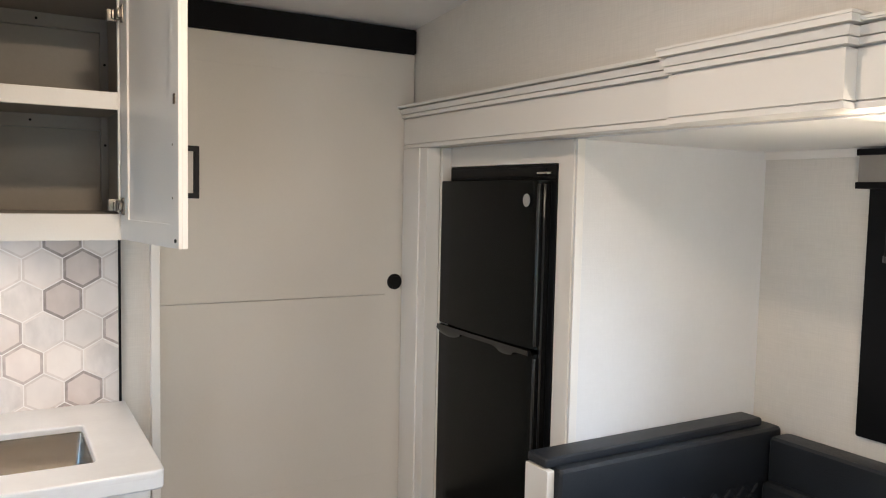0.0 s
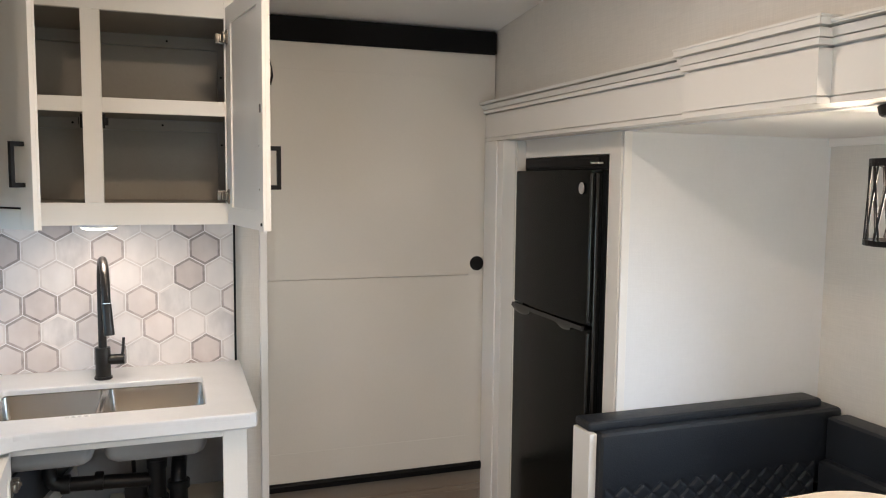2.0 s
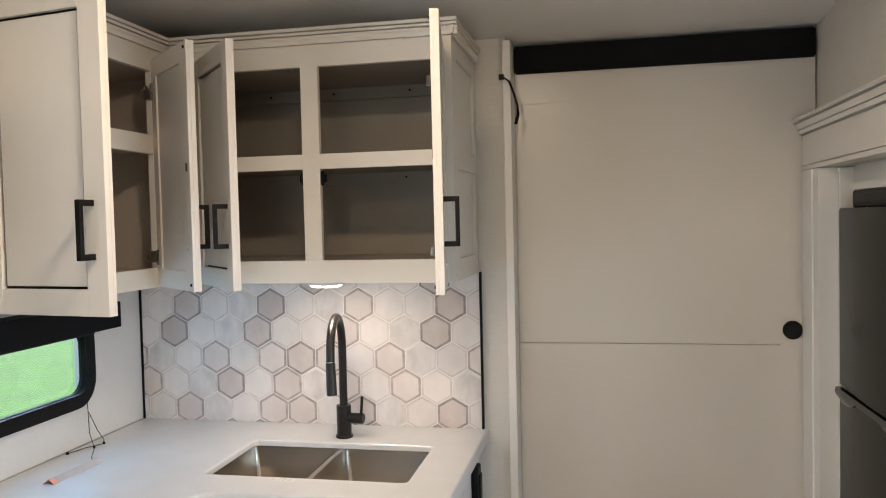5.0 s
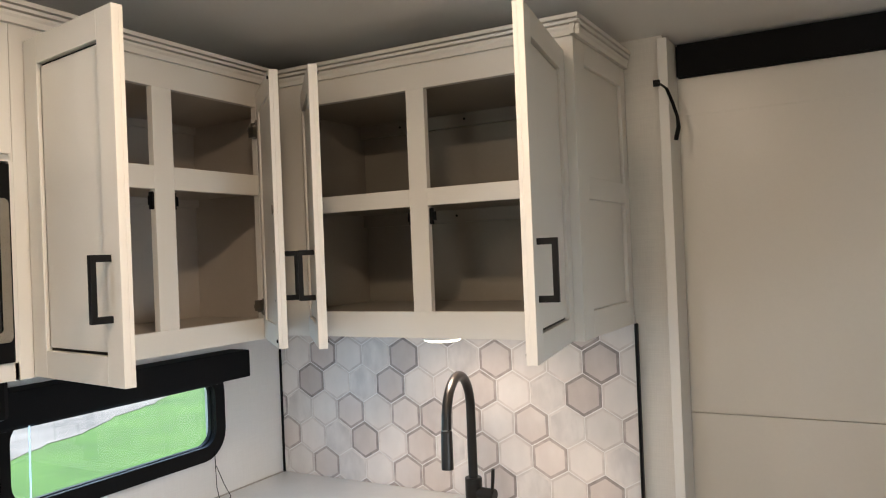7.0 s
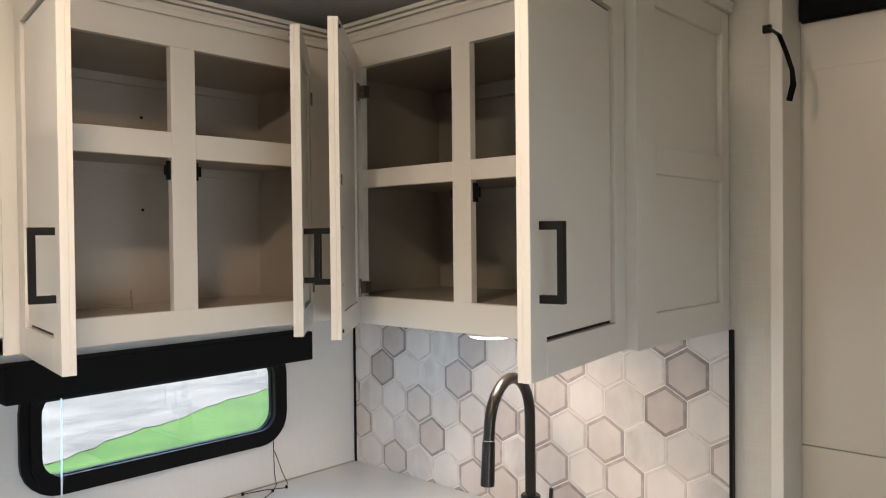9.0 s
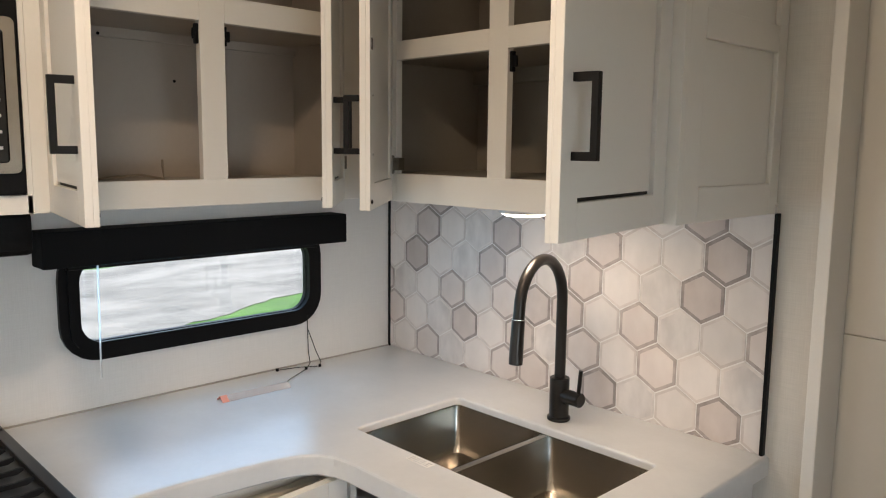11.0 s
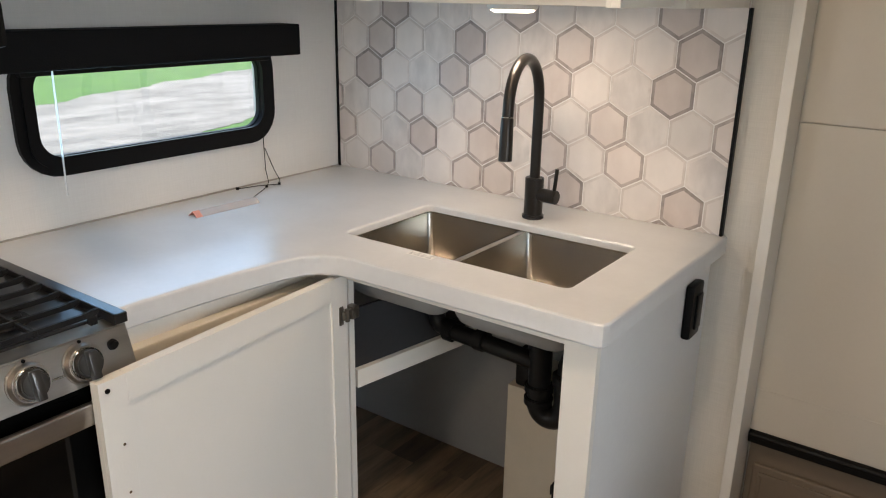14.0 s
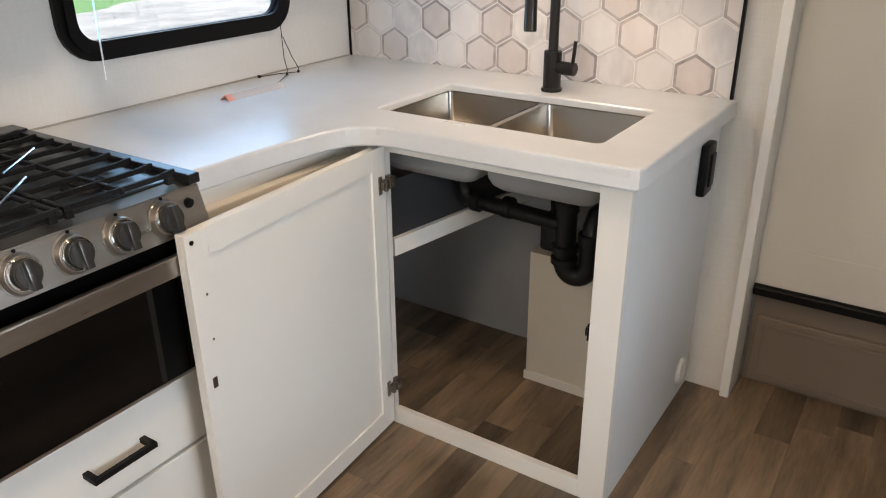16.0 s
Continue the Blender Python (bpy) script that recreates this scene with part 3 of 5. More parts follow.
part("side_strip", bm, GLOSSB, fr)
part("hinge_cap", box(B(), 1.492, 1.925, 1.690, 1.520, 1.975, 1.697, 0.002), CHROME, fr, "small bright hinge cap")

# ---- dinette ----
def quilt(bm, x0, x1, z0, z1, y, cells_x, cells_z, depth):
    """Diamond-stitched padding facing -y."""
    nx, nz = cells_x * 12, cells_z * 12
    V = []
    for j in range(nz + 1):
        row = []
        for i in range(nx + 1):
            u, v = i / 12, j / 12
            a, b = abs(((u + v) % 1) - 0.5) * 2, abs(((u - v) % 1) - 0.5) * 2
            row.append(bm.verts.new((x0 + (x1 - x0) * i / nx, y - depth * (1 - max(a, b) ** 7), z0 + (z1 - z0) * j / nz)))
        V.append(row)
    for j in range(nz):
        for i in range(nx):
            bm.faces.new((V[j][i], V[j][i + 1], V[j + 1][i + 1], V[j + 1][i]))


bench = thing("dinette_bench", (1.9, 1.6, 0), "charcoal leatherette corner dinette bench with quilted back", "bench")
bm = B()
box(bm, 1.395, 1.69, 0.56, 2.39, 1.822, 0.832, 0.022, 3)
part("backrest", bm, LEATHER, bench, smooth=True)
bm = B()
box(bm, 1.37, 1.728, 0.828, 2.33, 1.8225, 0.860, 0.014, 3)
part("top_roll", bm, LEATHER, bench, smooth=True)
bm = B()
quilt(bm, 1.41, 2.26, 0.46, 0.655, 1.690, 12, 3, 0.007)
part("quilted_pad", bm, LEATHER, bench, "diamond-stitched leatherette pad", smooth=True)
bm = B()
box(bm, 1.40, 1.25, 0.34, 2.39, 1.80, 0.47, 0.03, 3)
part("seat", bm, LEATHER, bench, smooth=True)
bm = B()
box(bm, 1.372, 1.26, 0, 1.392, 1.8215, 0.34)
box(bm, 1.366, 1.715, 0, 1.393, 1.8215, 0.827, 0.003)
part("end_panel", bm, CAB, bench, "white painted end panel")
bm = B()
box(bm, 1.395, 1.27, 0, 2.39, 1.80, 0.335)
part("base", bm, CAB, bench)
bm = B()
box(bm, 2.29, -0.9, 0.62, 2.395, 1.675, 0.815, 0.022, 3)
part("side_backrest", bm, LEATHER, bench, smooth=True)
bm = B()
box(bm, 2.255, -0.9, 0.46, 2.36, 1.675, 0.665, 0.03, 3)
part("lower_bolster", bm, LEATHER, bench, smooth=True)
bm = B()
box(bm, 1.95, -0.9, 0.34, 2.39, 1.24, 0.465, 0.03, 3)
part("side_seat", bm, LEATHER, bench, smooth=True)
bm = B()
box(bm, 1.97, -0.9, 0, 2.39, 1.24, 0.335)
part("side_base", bm, CAB, bench)

tab = thing("dinette_table", (1.68, 0.85, 0), "maple laminate dinette table with rounded corners", "table")
bm = B()
prism(bm, rounded(1.36, 0.26, 2.06, 1.255, 0.22, 10), 0.73, 0.76)
bmesh.ops.bevel(bm, geom=[e for e in bm.edges if abs(e.verts[0].co.z - e.verts[1].co.z) < 1e-5], offset=0.005, segments=2, affect="EDGES")
part("tabletop", bm, MAPLE, tab)
bm = B()
cyl(bm, (1.70, 0.80, 0.0), (1.70, 0.80, 0.02), 0.16, 0.15, 32, 0.004)
cyl(bm, (1.70, 0.80, 0.02), (1.70, 0.80, 0.73), 0.035, n=24)
part("pedestal", bm, BLACK, tab, smooth=True)

pen = thing("pendant_lamp", (1.574, 0.805, 1.795), "black wire-cage pendant lamp with a lit bulb above the dinette", "pendant lamp")
PX, PY = 1.574, 0.805
bm = B()
cyl(bm, (PX, PY, 1.795), (PX, PY, 1.772), 0.076, 0.070, 32, 0.003)
cyl(bm, (PX, PY, 1.773), (PX, PY, 1.762), 0.045, 0.020, 32, 0.002)
part("canopy", bm, BLACK, pen, smooth=True)
bm = B()
cyl(bm, (PX, PY, 1.77), (PX, PY, 1.67), 0.008, n=12)
cyl(bm, (PX, PY, 1.69), (PX, PY, 1.655), 0.022, n=20)
box(bm, PX - 0.080, PY - 0.006, 1.676, PX + 0.080, PY + 0.006, 1.681)
box(bm, PX - 0.006, PY - 0.080, 1.676, PX + 0.006, PY + 0.080, 1.681)
part("stem", bm, BLACK, pen, smooth=True)
bm = B()
circ = lambda r: [(PX + r * math.cos(2 * math.pi * k / 40), PY + r * math.sin(2 * math.pi * k / 40)) for k in range(40)]
ring(bm, circ(0.084), circ(0.080), 1.668, 1.684)
part("hoop", bm, BLACK, pen)
bm = B()
ring(bm, circ(0.088), circ(0.082), 1.502, 1.514)
part("hoop", bm, BLACK, pen)
rng = random.Random(5)
for k in range(34):
    a0 = 2 * math.pi * k / 34
    a1 = a0 + (0.34 if k % 2 else -0.34) + rng.uniform(-0.06, 0.06)
    part("wire", tube(B(), [(PX + 0.082 * math.cos(a0), PY + 0.082 * math.sin(a0), 1.675), (PX + 0.0828 * math.cos((a0 + a1) / 2), PY + 0.0828 * math.sin((a0 + a1) / 2), 1.59), (PX + 0.085 * math.cos(a1), PY + 0.085 * math.sin(a1), 1.508)], 0.0023, 6), BLACK, pen)
bm = B()
prof = [(0.010, 1.66), (0.013, 1.645), (0.024, 1.615), (0.030, 1.590), (0.027, 1.568), (0.015, 1.553), (0.004, 1.549)]
tube(bm, [(PX, PY, z) for r, z in prof], 0, 20, [r for r, z in prof])
part("bulb", bm, BULB, pen, "glowing clear bulb", smooth=True).visible_shadow = False

dv = thing("dinette_valance", (2.36, 0.77, 1.69), "greige fabric box valance with black edges above the dinette window", "valance")
bm = B()
box(bm, 2.335, 0.05, 1.684, 2.399, 1.436, 1.768)
# Greige fabric darkened: the shade on the valance is put into its colour.
part("fabric_front", bm, mat("greige_fabric_shaded", (0.24, 0.22, 0.20), 0.8, var=0.06, scale=5, fine=240, bump=0.04), dv)
for z in (1.664, 1.767):
    bm = B()
    box(bm, 2.328, 0.045, z, 2.399, 1.442, z + 0.021, 0.003)
    part("edge_bar", bm, BLACKP, dv, "black edge bar")

whole("trim_slide", box(B(), 2.388, -1.5, 1.766, 2.3995, 1.8215, 1.7945, 0.002), TRIMW, "narrow white trim under the low ceiling", "trim", kind="structure")

# ---- worktop and sink ----
SX0, SX1, SY0, SY1, DIV = -0.414, 0.216, 2.108, 2.464, -0.100
CT, CB, CS = 0.917, 0.866, 0.898
wt = thing("worktop", (-0.3, 2.1, 0.866), "white solid-surface L-shaped worktop with rounded edges", "worktop")
bm = B()
outer = [(LEFT, 1.456), (-0.402, 1.456), (-0.408, 1.50)] + [(-0.404 + 0.03 * (u ** 1.6), 1.55 + 0.31 * u) for u in [i / 8 for i in range(9)]]
outer += [(-0.358, 1.910), (-0.335, 1.940), (-0.300, 1.957), (-0.26, 1.964), (-0.15, 1.966), (0.338, 1.974), (0.356, 1.980), (0.362, 1.998), (0.366, 2.6985), (LEFT, 2.6985)]
hole = rounded(SX0, SY0, SX1, SY1, 0.016, 4)
vo = [bm.verts.new((x, y, CT)) for x, y in outer]
vh = [bm.verts.new((x, y, CT)) for x, y in hole]
eo = [bm.edges.new((vo[i], vo[(i + 1) % len(vo)])) for i in range(len(vo))]
eh = [bm.edges.new((vh[i], vh[(i + 1) % len(vh)])) for i in range(len(vh))]
top = bmesh.ops.triangle_fill(bm, use_beauty=True, edges=eo + eh)
faces = [f for f in top["geom"] if isinstance(f, bmesh.types.BMFace)]
ext = bmesh.ops.extrude_face_region(bm, geom=faces)
bmesh.ops.translate(bm, vec=(0, 0, CS - CT), verts=[v for v in ext["geom"] if isinstance(v, bmesh.types.BMVert)])
bmesh.ops.recalc_face_normals(bm, faces=bm.faces)
rim = [e for e in bm.edges if abs(e.verts[0].co.z - e.verts[1].co.z) < 1e-6 and e.verts[0].co.z > 0.91 and len(e.link_faces) == 2 and e.calc_face_angle(0) > 1.2 and not all(v.co.y > 2.69 for v in e.verts) and not all(v.co.x < -0.98 for v in e.verts)]
bmesh.ops.bevel(bm, geom=rim, offset=0.008, segments=3, profile=0.6, affect="EDGES", clamp_overlap=True)
part("slab", bm, COUNTER, wt)
bm = B()
box(bm, LEFT + 0.0003, 1.458, CT - 0.001, LEFT + 0.005, 2.684, CT + 0.004)
part("caulk_line", bm, mat("grey_caulk", (0.36, 0.34, 0.31), 0.6), wt, "grey caulk line along the wall")
# built-up front edge under the slab
line = [Vector((x, y, 0)) for x, y in outer[:-2]][1:] + [Vector((0.366, 2.6985, 0))]
sect = []
for i, p in enumerate(line):
    d = (line[min(i + 1, len(line) - 1)] - line[max(i - 1, 0)]).normalized()
    sect.append((p, Vector((-d.y, d.x, 0))))
bm = B()
cols = []
for p, nrm in sect:
    q = p + nrm * 0.040
    m0 = p + nrm * 0.006
    cols.append([bm.verts.new(v) for v in ((p.x, p.y, CS + 0.0002), (p.x, p.y, CB + 0.006), (m0.x, m0.y, CB), (q.x, q.y, CB), (q.x, q.y, CS + 0.0002))])
for c, d in zip(cols, cols[1:]):
    for k in range(5):
        bm.faces.new((c[k], c[(k + 1) % 5], d[(k + 1) % 5], d[k]))
bm.faces.new(cols[0])
bm.faces.new(cols[-1][::-1])
bmesh.ops.recalc_face_normals(bm, faces=bm.faces)
part("front_edge", bm, COUNTER, wt, smooth=True)

sink = thing("sink", (-0.1, 2.28, 0.72), "double-bowl brushed stainless steel undermount sink", "sink")
for x0, x1 in ((SX0 - 0.004, DIV - 0.011), (DIV + 0.011, SX1 + 0.004)):
    bm = B()
    y0, y1 = SY0 - 0.004, SY1 + 0.004
    loops = []
    for z, ins, r in ((0.8975, 0.0, 0.016), (0.890, 0.001, 0.016), (0.782, 0.010, 0.020), (0.766, 0.018, 0.024), (0.760, 0.035, 0.02)):
        loops.append([bm.verts.new((x, y, z)) for x, y in rounded(x0 + ins, y0 + ins, x1 - ins, y1 - ins, r, 5)])
    for a, b in zip(loops, loops[1:]):
        for i in range(len(a)):
            j = (i + 1) % len(a)
            bm.faces.new((a[i], b[i], b[j], a[j]))
    bm.faces.new(loops[-1])
    bmesh.ops.recalc_face_normals(bm, faces=bm.faces)
    bmesh.ops.reverse_faces(bm, faces=bm.faces)
    bowl = part("bowl", bm, STEEL, sink, smooth=True)
    bm = B()
    mx, my = (x0 + x1) / 2, 2.30
    cyl(bm, (mx, my, 0.7605), (mx, my, 0.764), 0.045, n=28, bev=0.001)
    cyl(bm, (mx, my, 0.764), (mx, my, 0.767), 0.024, n=20)
    part("drain", bm, CHROME, bowl, smooth=True)
    bm = B()
    shell = []
    for z, ins, r in ((0.893, -0.004, 0.03), (0.780, 0.004, 0.034), (0.762, 0.012, 0.034), (0.751, 0.026, 0.03)):
        shell.append([bm.verts.new((x, y, z)) for x, y in rounded(x0 + ins, y0 + ins, x1 - ins, y1 - ins, r, 5)])
    for a, b in zip(shell, shell[1:]):
        for i in range(len(a)):
            j = (i + 1) % len(a)
            bm.faces.new((a[i], a[j], b[j], b[i]))
    bm.faces.new(shell[-1][::-1])
    bmesh.ops.recalc_face_normals(bm, faces=bm.faces)
    part("underside", bm, SINKOUT, sink, "grey sound-deadened underside", smooth=True)
bm = B()
box(bm, DIV - 0.0105, SY0 - 0.004, 0.860, DIV + 0.0105, SY1 + 0.004, 0.897, 0.004)
part("divider", bm, STEEL, sink, smooth=True)
bm = B()
ring(bm, rounded(SX0 - 0.02, SY0 - 0.02, SX1 + 0.02, SY1 + 0.02, 0.02, 4), rounded(SX0 + 0.0025, SY0 + 0.0025, SX1 - 0.0025, SY1 - 0.0025, 0.014, 4), 0.894, 0.8979)
part("rim", bm, STEEL, sink)

lab = thing("sink_label", (-0.12, 2.08, 0.917), "small white paper sticker on the sink's front rim", "sticker")
bm = B()
box(bm, -0.188, 2.074, 0.9172, -0.116, 2.098, 0.9178)
part("paper", bm, PAPER, lab)
bm = B()
for k in range(3):
    for q in range(4):
        box(bm, -0.185 + 0.017 * q, 2.0765 + 0.007 * k, 0.9178, -0.185 + 0.017 * q + 0.011 + 0.003 * ((k + q) % 2), 2.0795 + 0.007 * k, 0.9181)
part("print", bm, INK, lab)

# ---- faucet ----
fa = thing("faucet", (-0.115, 2.535, 0.917), "matte black pull-down gooseneck kitchen faucet", "faucet")
FX, FY = -0.113, 2.534
bm = B()
cyl(bm, (FX, FY, 0.917), (FX, FY, 0.927), 0.030, n=32, bev=0.002)
cyl(bm, (FX, FY, 0.926), (FX, FY, 1.030), 0.0255, n=32, bev=0.002)
part("base", bm, FAUCETM, fa, smooth=True)
bm = B()
path = [(FX, FY, 1.028), (FX, FY, 1.10), (FX, FY, 1.18), (FX, FY, 1.235)]
R, ex, ey = 0.101, 0.030, -0.202
for k in range(1, 17):
    a = math.pi * k / 16
    f = (1 - math.cos(a)) / 2
    path.append((FX + ex * f, FY + ey * f, 1.235 + 0.112 * math.sin(a)))
path += [(FX + ex + 0.001, FY + ey - 0.004, 1.215)]
tube(bm, path, 0.0140, 18)
part("gooseneck", bm, FAUCETM, fa, smooth=True)
bm = B()
p0, p1 = Vector(path[-1]), Vector((FX + 0.039, FY + ey - 0.020, 1.112))
tube(bm, [p0.lerp(p1, u) for u in (0.0, 0.03, 0.10, 0.9, 0.98, 1.0)], 0, 18, [0.0146, 0.0156, 0.0156, 0.0168, 0.0164, 0.013])
head = part("spray_head", bm, FAUCETM, fa, smooth=True)
bm = B()
tube(bm, [p0.lerp(p1, -0.015), p0.lerp(p1, 0.005)], 0.0150, 18)
part("collar_ring", bm, CHROME, head, "thin bright ring")
bm = B()
cyl(bm, (FX, FY, 0.985), (FX + 0.072, FY - 0.006, 0.985), 0.0185, n=24, bev=0.002)
part("valve", bm, FAUCETM, fa, smooth=True)
bm = B()
tube(bm, [(FX + 0.062, FY - 0.005, 0.99), (FX + 0.066, FY - 0.006, 1.02), (FX + 0.069, FY - 0.006, 1.062)], 0.0052, 10)
part("lever", bm, FAUCETM, fa, smooth=True)

# ---- shaker door with its furniture ----
def shaker_door(parent, m, w, h, flip=False, handle=True, handle_z=(0.118, 0.243), bumper=True, strike=0.348):
    """Local: hinge edge at x 0, free edge at w, outer face towards -y."""
    r = 0.056
    bm = B()
    box(bm, 0.0006, 0.0139, 0.0006, w - 0.0006, 0.0172, h - 0.0006, 0.001, 1)
    d = part("door", turned(bm, m, flip), CAB, parent)
    for nm, a in (("stile", (0, 0, r, h)), ("stile", (w - r, 0, w, h)), ("rail", (r, 0, w - r, r)), ("rail", (r, h - r, w - r, h))):
        bm = B()
        box(bm, a[0], 0, a[1], a[2], 0.014, a[3], 0.0009, 1)
        e = 0.0002
        box(bm, a[0] + e, 0.0138, a[1] + e, a[2] - e, 0.0225, a[3] - e, 0.0003, 1)
        part(nm, turned(bm, m, flip), CAB, d)
    bm = B()
    box(bm, r + 0.0072, 0.006, r + 0.0062, w - r - 0.0072, 0.0125, h - r - 0.0062, 0.001, 1)
    part("panel", turned(bm, m, flip), CAB, d)
    # Black backing board: the gap's shade is put into its colour.
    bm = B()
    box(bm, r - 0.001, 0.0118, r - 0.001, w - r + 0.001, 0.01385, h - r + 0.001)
    part("groove", turned(bm, m, flip), BLACKP, d, "black backing that paints the shade in the panel gap")
    if handle:
        bm = B()
        hx = w - 0.036
        z0, z1 = handle_z
        box(bm, hx - 0.006, -0.040, z0, hx + 0.006, -0.029, z1, 0.001)
        for z in (z0, z1 - 0.013):
            box(bm, hx - 0.006, -0.031, z, hx + 0.006, 0.0005, z + 0.013, 0.001)
        part("handle", turned(bm, m, flip), BLACK, d, "matte black flat bar pull")
    if bumper:
        for z in (0.018, h - 0.018):
            bm = B()
            cyl(bm, (w - 0.016, 0.0224, z), (w - 0.016, 0.0260, z), 0.0048, n=14, bev=0.001)
            part("bumper", turned(bm, m, flip), BLACKP, d)
        bm = B()
        box(bm, w - 0.030, 0.0224, strike - 0.012, w - 0.018, 0.0245, strike + 0.012, 0.001)
        part("strike_plate", turned(bm, m, flip), mat_strike, d, "small bronze strike plate")
        for z in handle_z:
            bm = B()
            cyl(bm, (w - 0.036, 0.0224, z), (w - 0.036, 0.0234, z), 0.003, n=10)
            part("screw_head", turned(bm, m, flip), CHROME, d)
    return d


mat_strike = mat("bronze_plate", (0.10, 0.075, 0.055), 0.4, 0.6, var=0.1)


def cup_hinge(parent, m, z, flip=False):
    """Nickel hinge between the frame and the door's inner face, local to the door."""
    bm = B()
    box(bm, 0.008, 0.0224, z - 0.024, 0.022, 0.0265, z + 0.024, 0.004)
    box(bm, -0.008, 0.0235, z - 0.011, 0.016, 0.036, z + 0.011, 0.004)
    cyl(bm, (0.003, 0.033, z - 0.016), (0.003, 0.033, z + 0.016), 0.0065, n=14, bev=0.001)
    box(bm, -0.024, 0.027, z - 0.013, -0.004, 0.044, z + 0.013, 0.005)
    for q in (-0.017, 0.017):
        cyl(bm, (0.015, 0.026, z + q), (0.015, 0.029, z + q), 0.0045, n=12, bev=0.0008)
    cyl(bm, (-0.016, 0.042, z), (-0.016, 0.047, z), 0.006, n=12, bev=0.001)
    bmesh.ops.translate(bm, vec=(0.010, 0, 0), verts=bm.verts)
    part("hinge", turned(bm, m, flip), HINGEM, parent, "nickel hinge", smooth=True)


def frame_hinge(parent, p, along, out, zs):
    """Nickel hinge body clipped round the face frame's edge: p at the frame's edge, along towards the door, out from the frame."""
    a, o = Vector((*along, 0)), Vector((*out, 0))
    m = Matrix(((a.x, o.x, 0, p[0]), (a.y, o.y, 0, p[1]), (0, 0, 1, 0), (0, 0, 0, 1)))
    for z in zs:
        bm = B()
        box(bm, -0.022, -0.012, z - 0.016, 0.004, 0.009, z + 0.016, 0.003)
        box(bm, 0.002, 0.0005, z - 0.009, 0.024, 0.011, z + 0.009, 0.003)
        cyl(bm, (0.024, 0.008, z - 0.017), (0.024, 0.008, z + 0.017), 0.006, n=14, bev=0.001)
        cyl(bm, (-0.009, 0.008, z + 0.004), (-0.009, 0.012, z + 0.004), 0.0055, n=14, bev=0.001)
        cyl(bm, (0.011, 0.010, z), (0.011, 0.014, z), 0.0045, n=12, bev=0.001)
        turned(bm, m)
        bmesh.ops.recalc_face_normals(bm, faces=bm.faces)
        part("frame_hinge", bm, HINGEM, parent, "nickel hinge arm on the frame", smooth=True)


def catch(parent, x, y, z, dx, dy):
    bm = B()
    box(bm, x - 0.004 - 0.002 * abs(dy), y - 0.004 - 0.002 * abs(dx), z - 0.022, x + 0.004 + 0.002 * abs(dy), y + 0.004 + 0.002 * abs(dx), z + 0.022, 0.002)
    box(bm, x - 0.003 + dx * 0.006, y - 0.003 + dy * 0.006, z - 0.012, x + 0.003 + dx * 0.010, y + 0.003 + dy * 0.010, z + 0.012, 0.001)
    c = part("catch", bm, BLACKP, parent, "black roller catch")
    bm = B()
    box(bm, x - 0.0015 + dx * 0.0085, y - 0.0015 + dy * 0.0085, z - 0.006, x + 0.0015 + dx * 0.0115, y + 0.0015 + dy * 0.0115, z + 0.006)
    part("roller", bm, CHROME, c)


def crown_profile():
    return [(0, 0), (0.010, 0), (0.010, 0.012), (0.013, 0.018), (0.013, 0.0235), (0.001, 0.0240), (0.001, 0.0272), (0.016, 0.0276), (0.018, 0.0345), (0.001, 0.0350), (0.001, 0.0380), (0.021, 0.0384), (0.021, 0.048), (0, 0.048)]


def screw_dots(parent, spots, axis):
    for p in spots:
        bm = B()
        q = Vector(p)
        cyl(bm, q, q + Vector(axis) * 0.002, 0.004, n=10)
        part("screw_cap", bm, BLACKP, parent)


# upper cabinet over the sink
up = thing("upper_cabinet", (-0.05, 2.45, 1.475), "white painted upper cabinet over the sink, doors open, empty", "cabinet", "open upper cabinets")
FYC = 2.262
CABX0, CABX1, ZB, ZT = -0.575, 0.345, 1.475, 2.208
def bars_y(bm, spec, y0, y1):
    for x0, z0, x1, z1 in spec:
        box(bm, x0, y0, z0, x1, y1, z1, 0.0008, 1)
bm = B()
bars_y(bm, [(-0.575, ZB, -0.445, ZT), (-0.130, 1.546, -0.074, 2.141), (0.295, ZB, 0.345, ZT), (-0.445, ZB, 0.295, 1.546), (-0.445, 2.141, 0.295, ZT), (-0.445, 1.828, -0.130, 1.874), (-0.074, 1.828, 0.295, 1.874)], FYC, FYC + 0.019)
part("face_frame", bm, CAB, up)
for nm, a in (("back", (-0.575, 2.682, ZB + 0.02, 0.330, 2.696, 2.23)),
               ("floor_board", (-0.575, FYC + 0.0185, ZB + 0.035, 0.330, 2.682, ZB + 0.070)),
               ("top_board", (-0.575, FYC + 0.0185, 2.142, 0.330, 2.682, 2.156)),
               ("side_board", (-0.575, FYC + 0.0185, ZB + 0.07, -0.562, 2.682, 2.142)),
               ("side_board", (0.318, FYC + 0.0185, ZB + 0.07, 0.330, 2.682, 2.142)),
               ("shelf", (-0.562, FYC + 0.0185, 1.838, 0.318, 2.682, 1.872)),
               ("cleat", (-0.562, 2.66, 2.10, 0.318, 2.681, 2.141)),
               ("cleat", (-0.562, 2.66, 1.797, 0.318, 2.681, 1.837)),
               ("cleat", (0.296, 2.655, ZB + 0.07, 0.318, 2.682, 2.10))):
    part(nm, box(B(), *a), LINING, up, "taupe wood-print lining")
bm = B()
box(bm, -0.575, FYC + 0.0185, ZB, 0.330, 2.696, ZB + 0.034)
part("bottom", bm, CAB, up)
bm = B()
box(bm, 0.3305, FYC + 0.0185, ZB, 0.3335, 2.697, ZT)
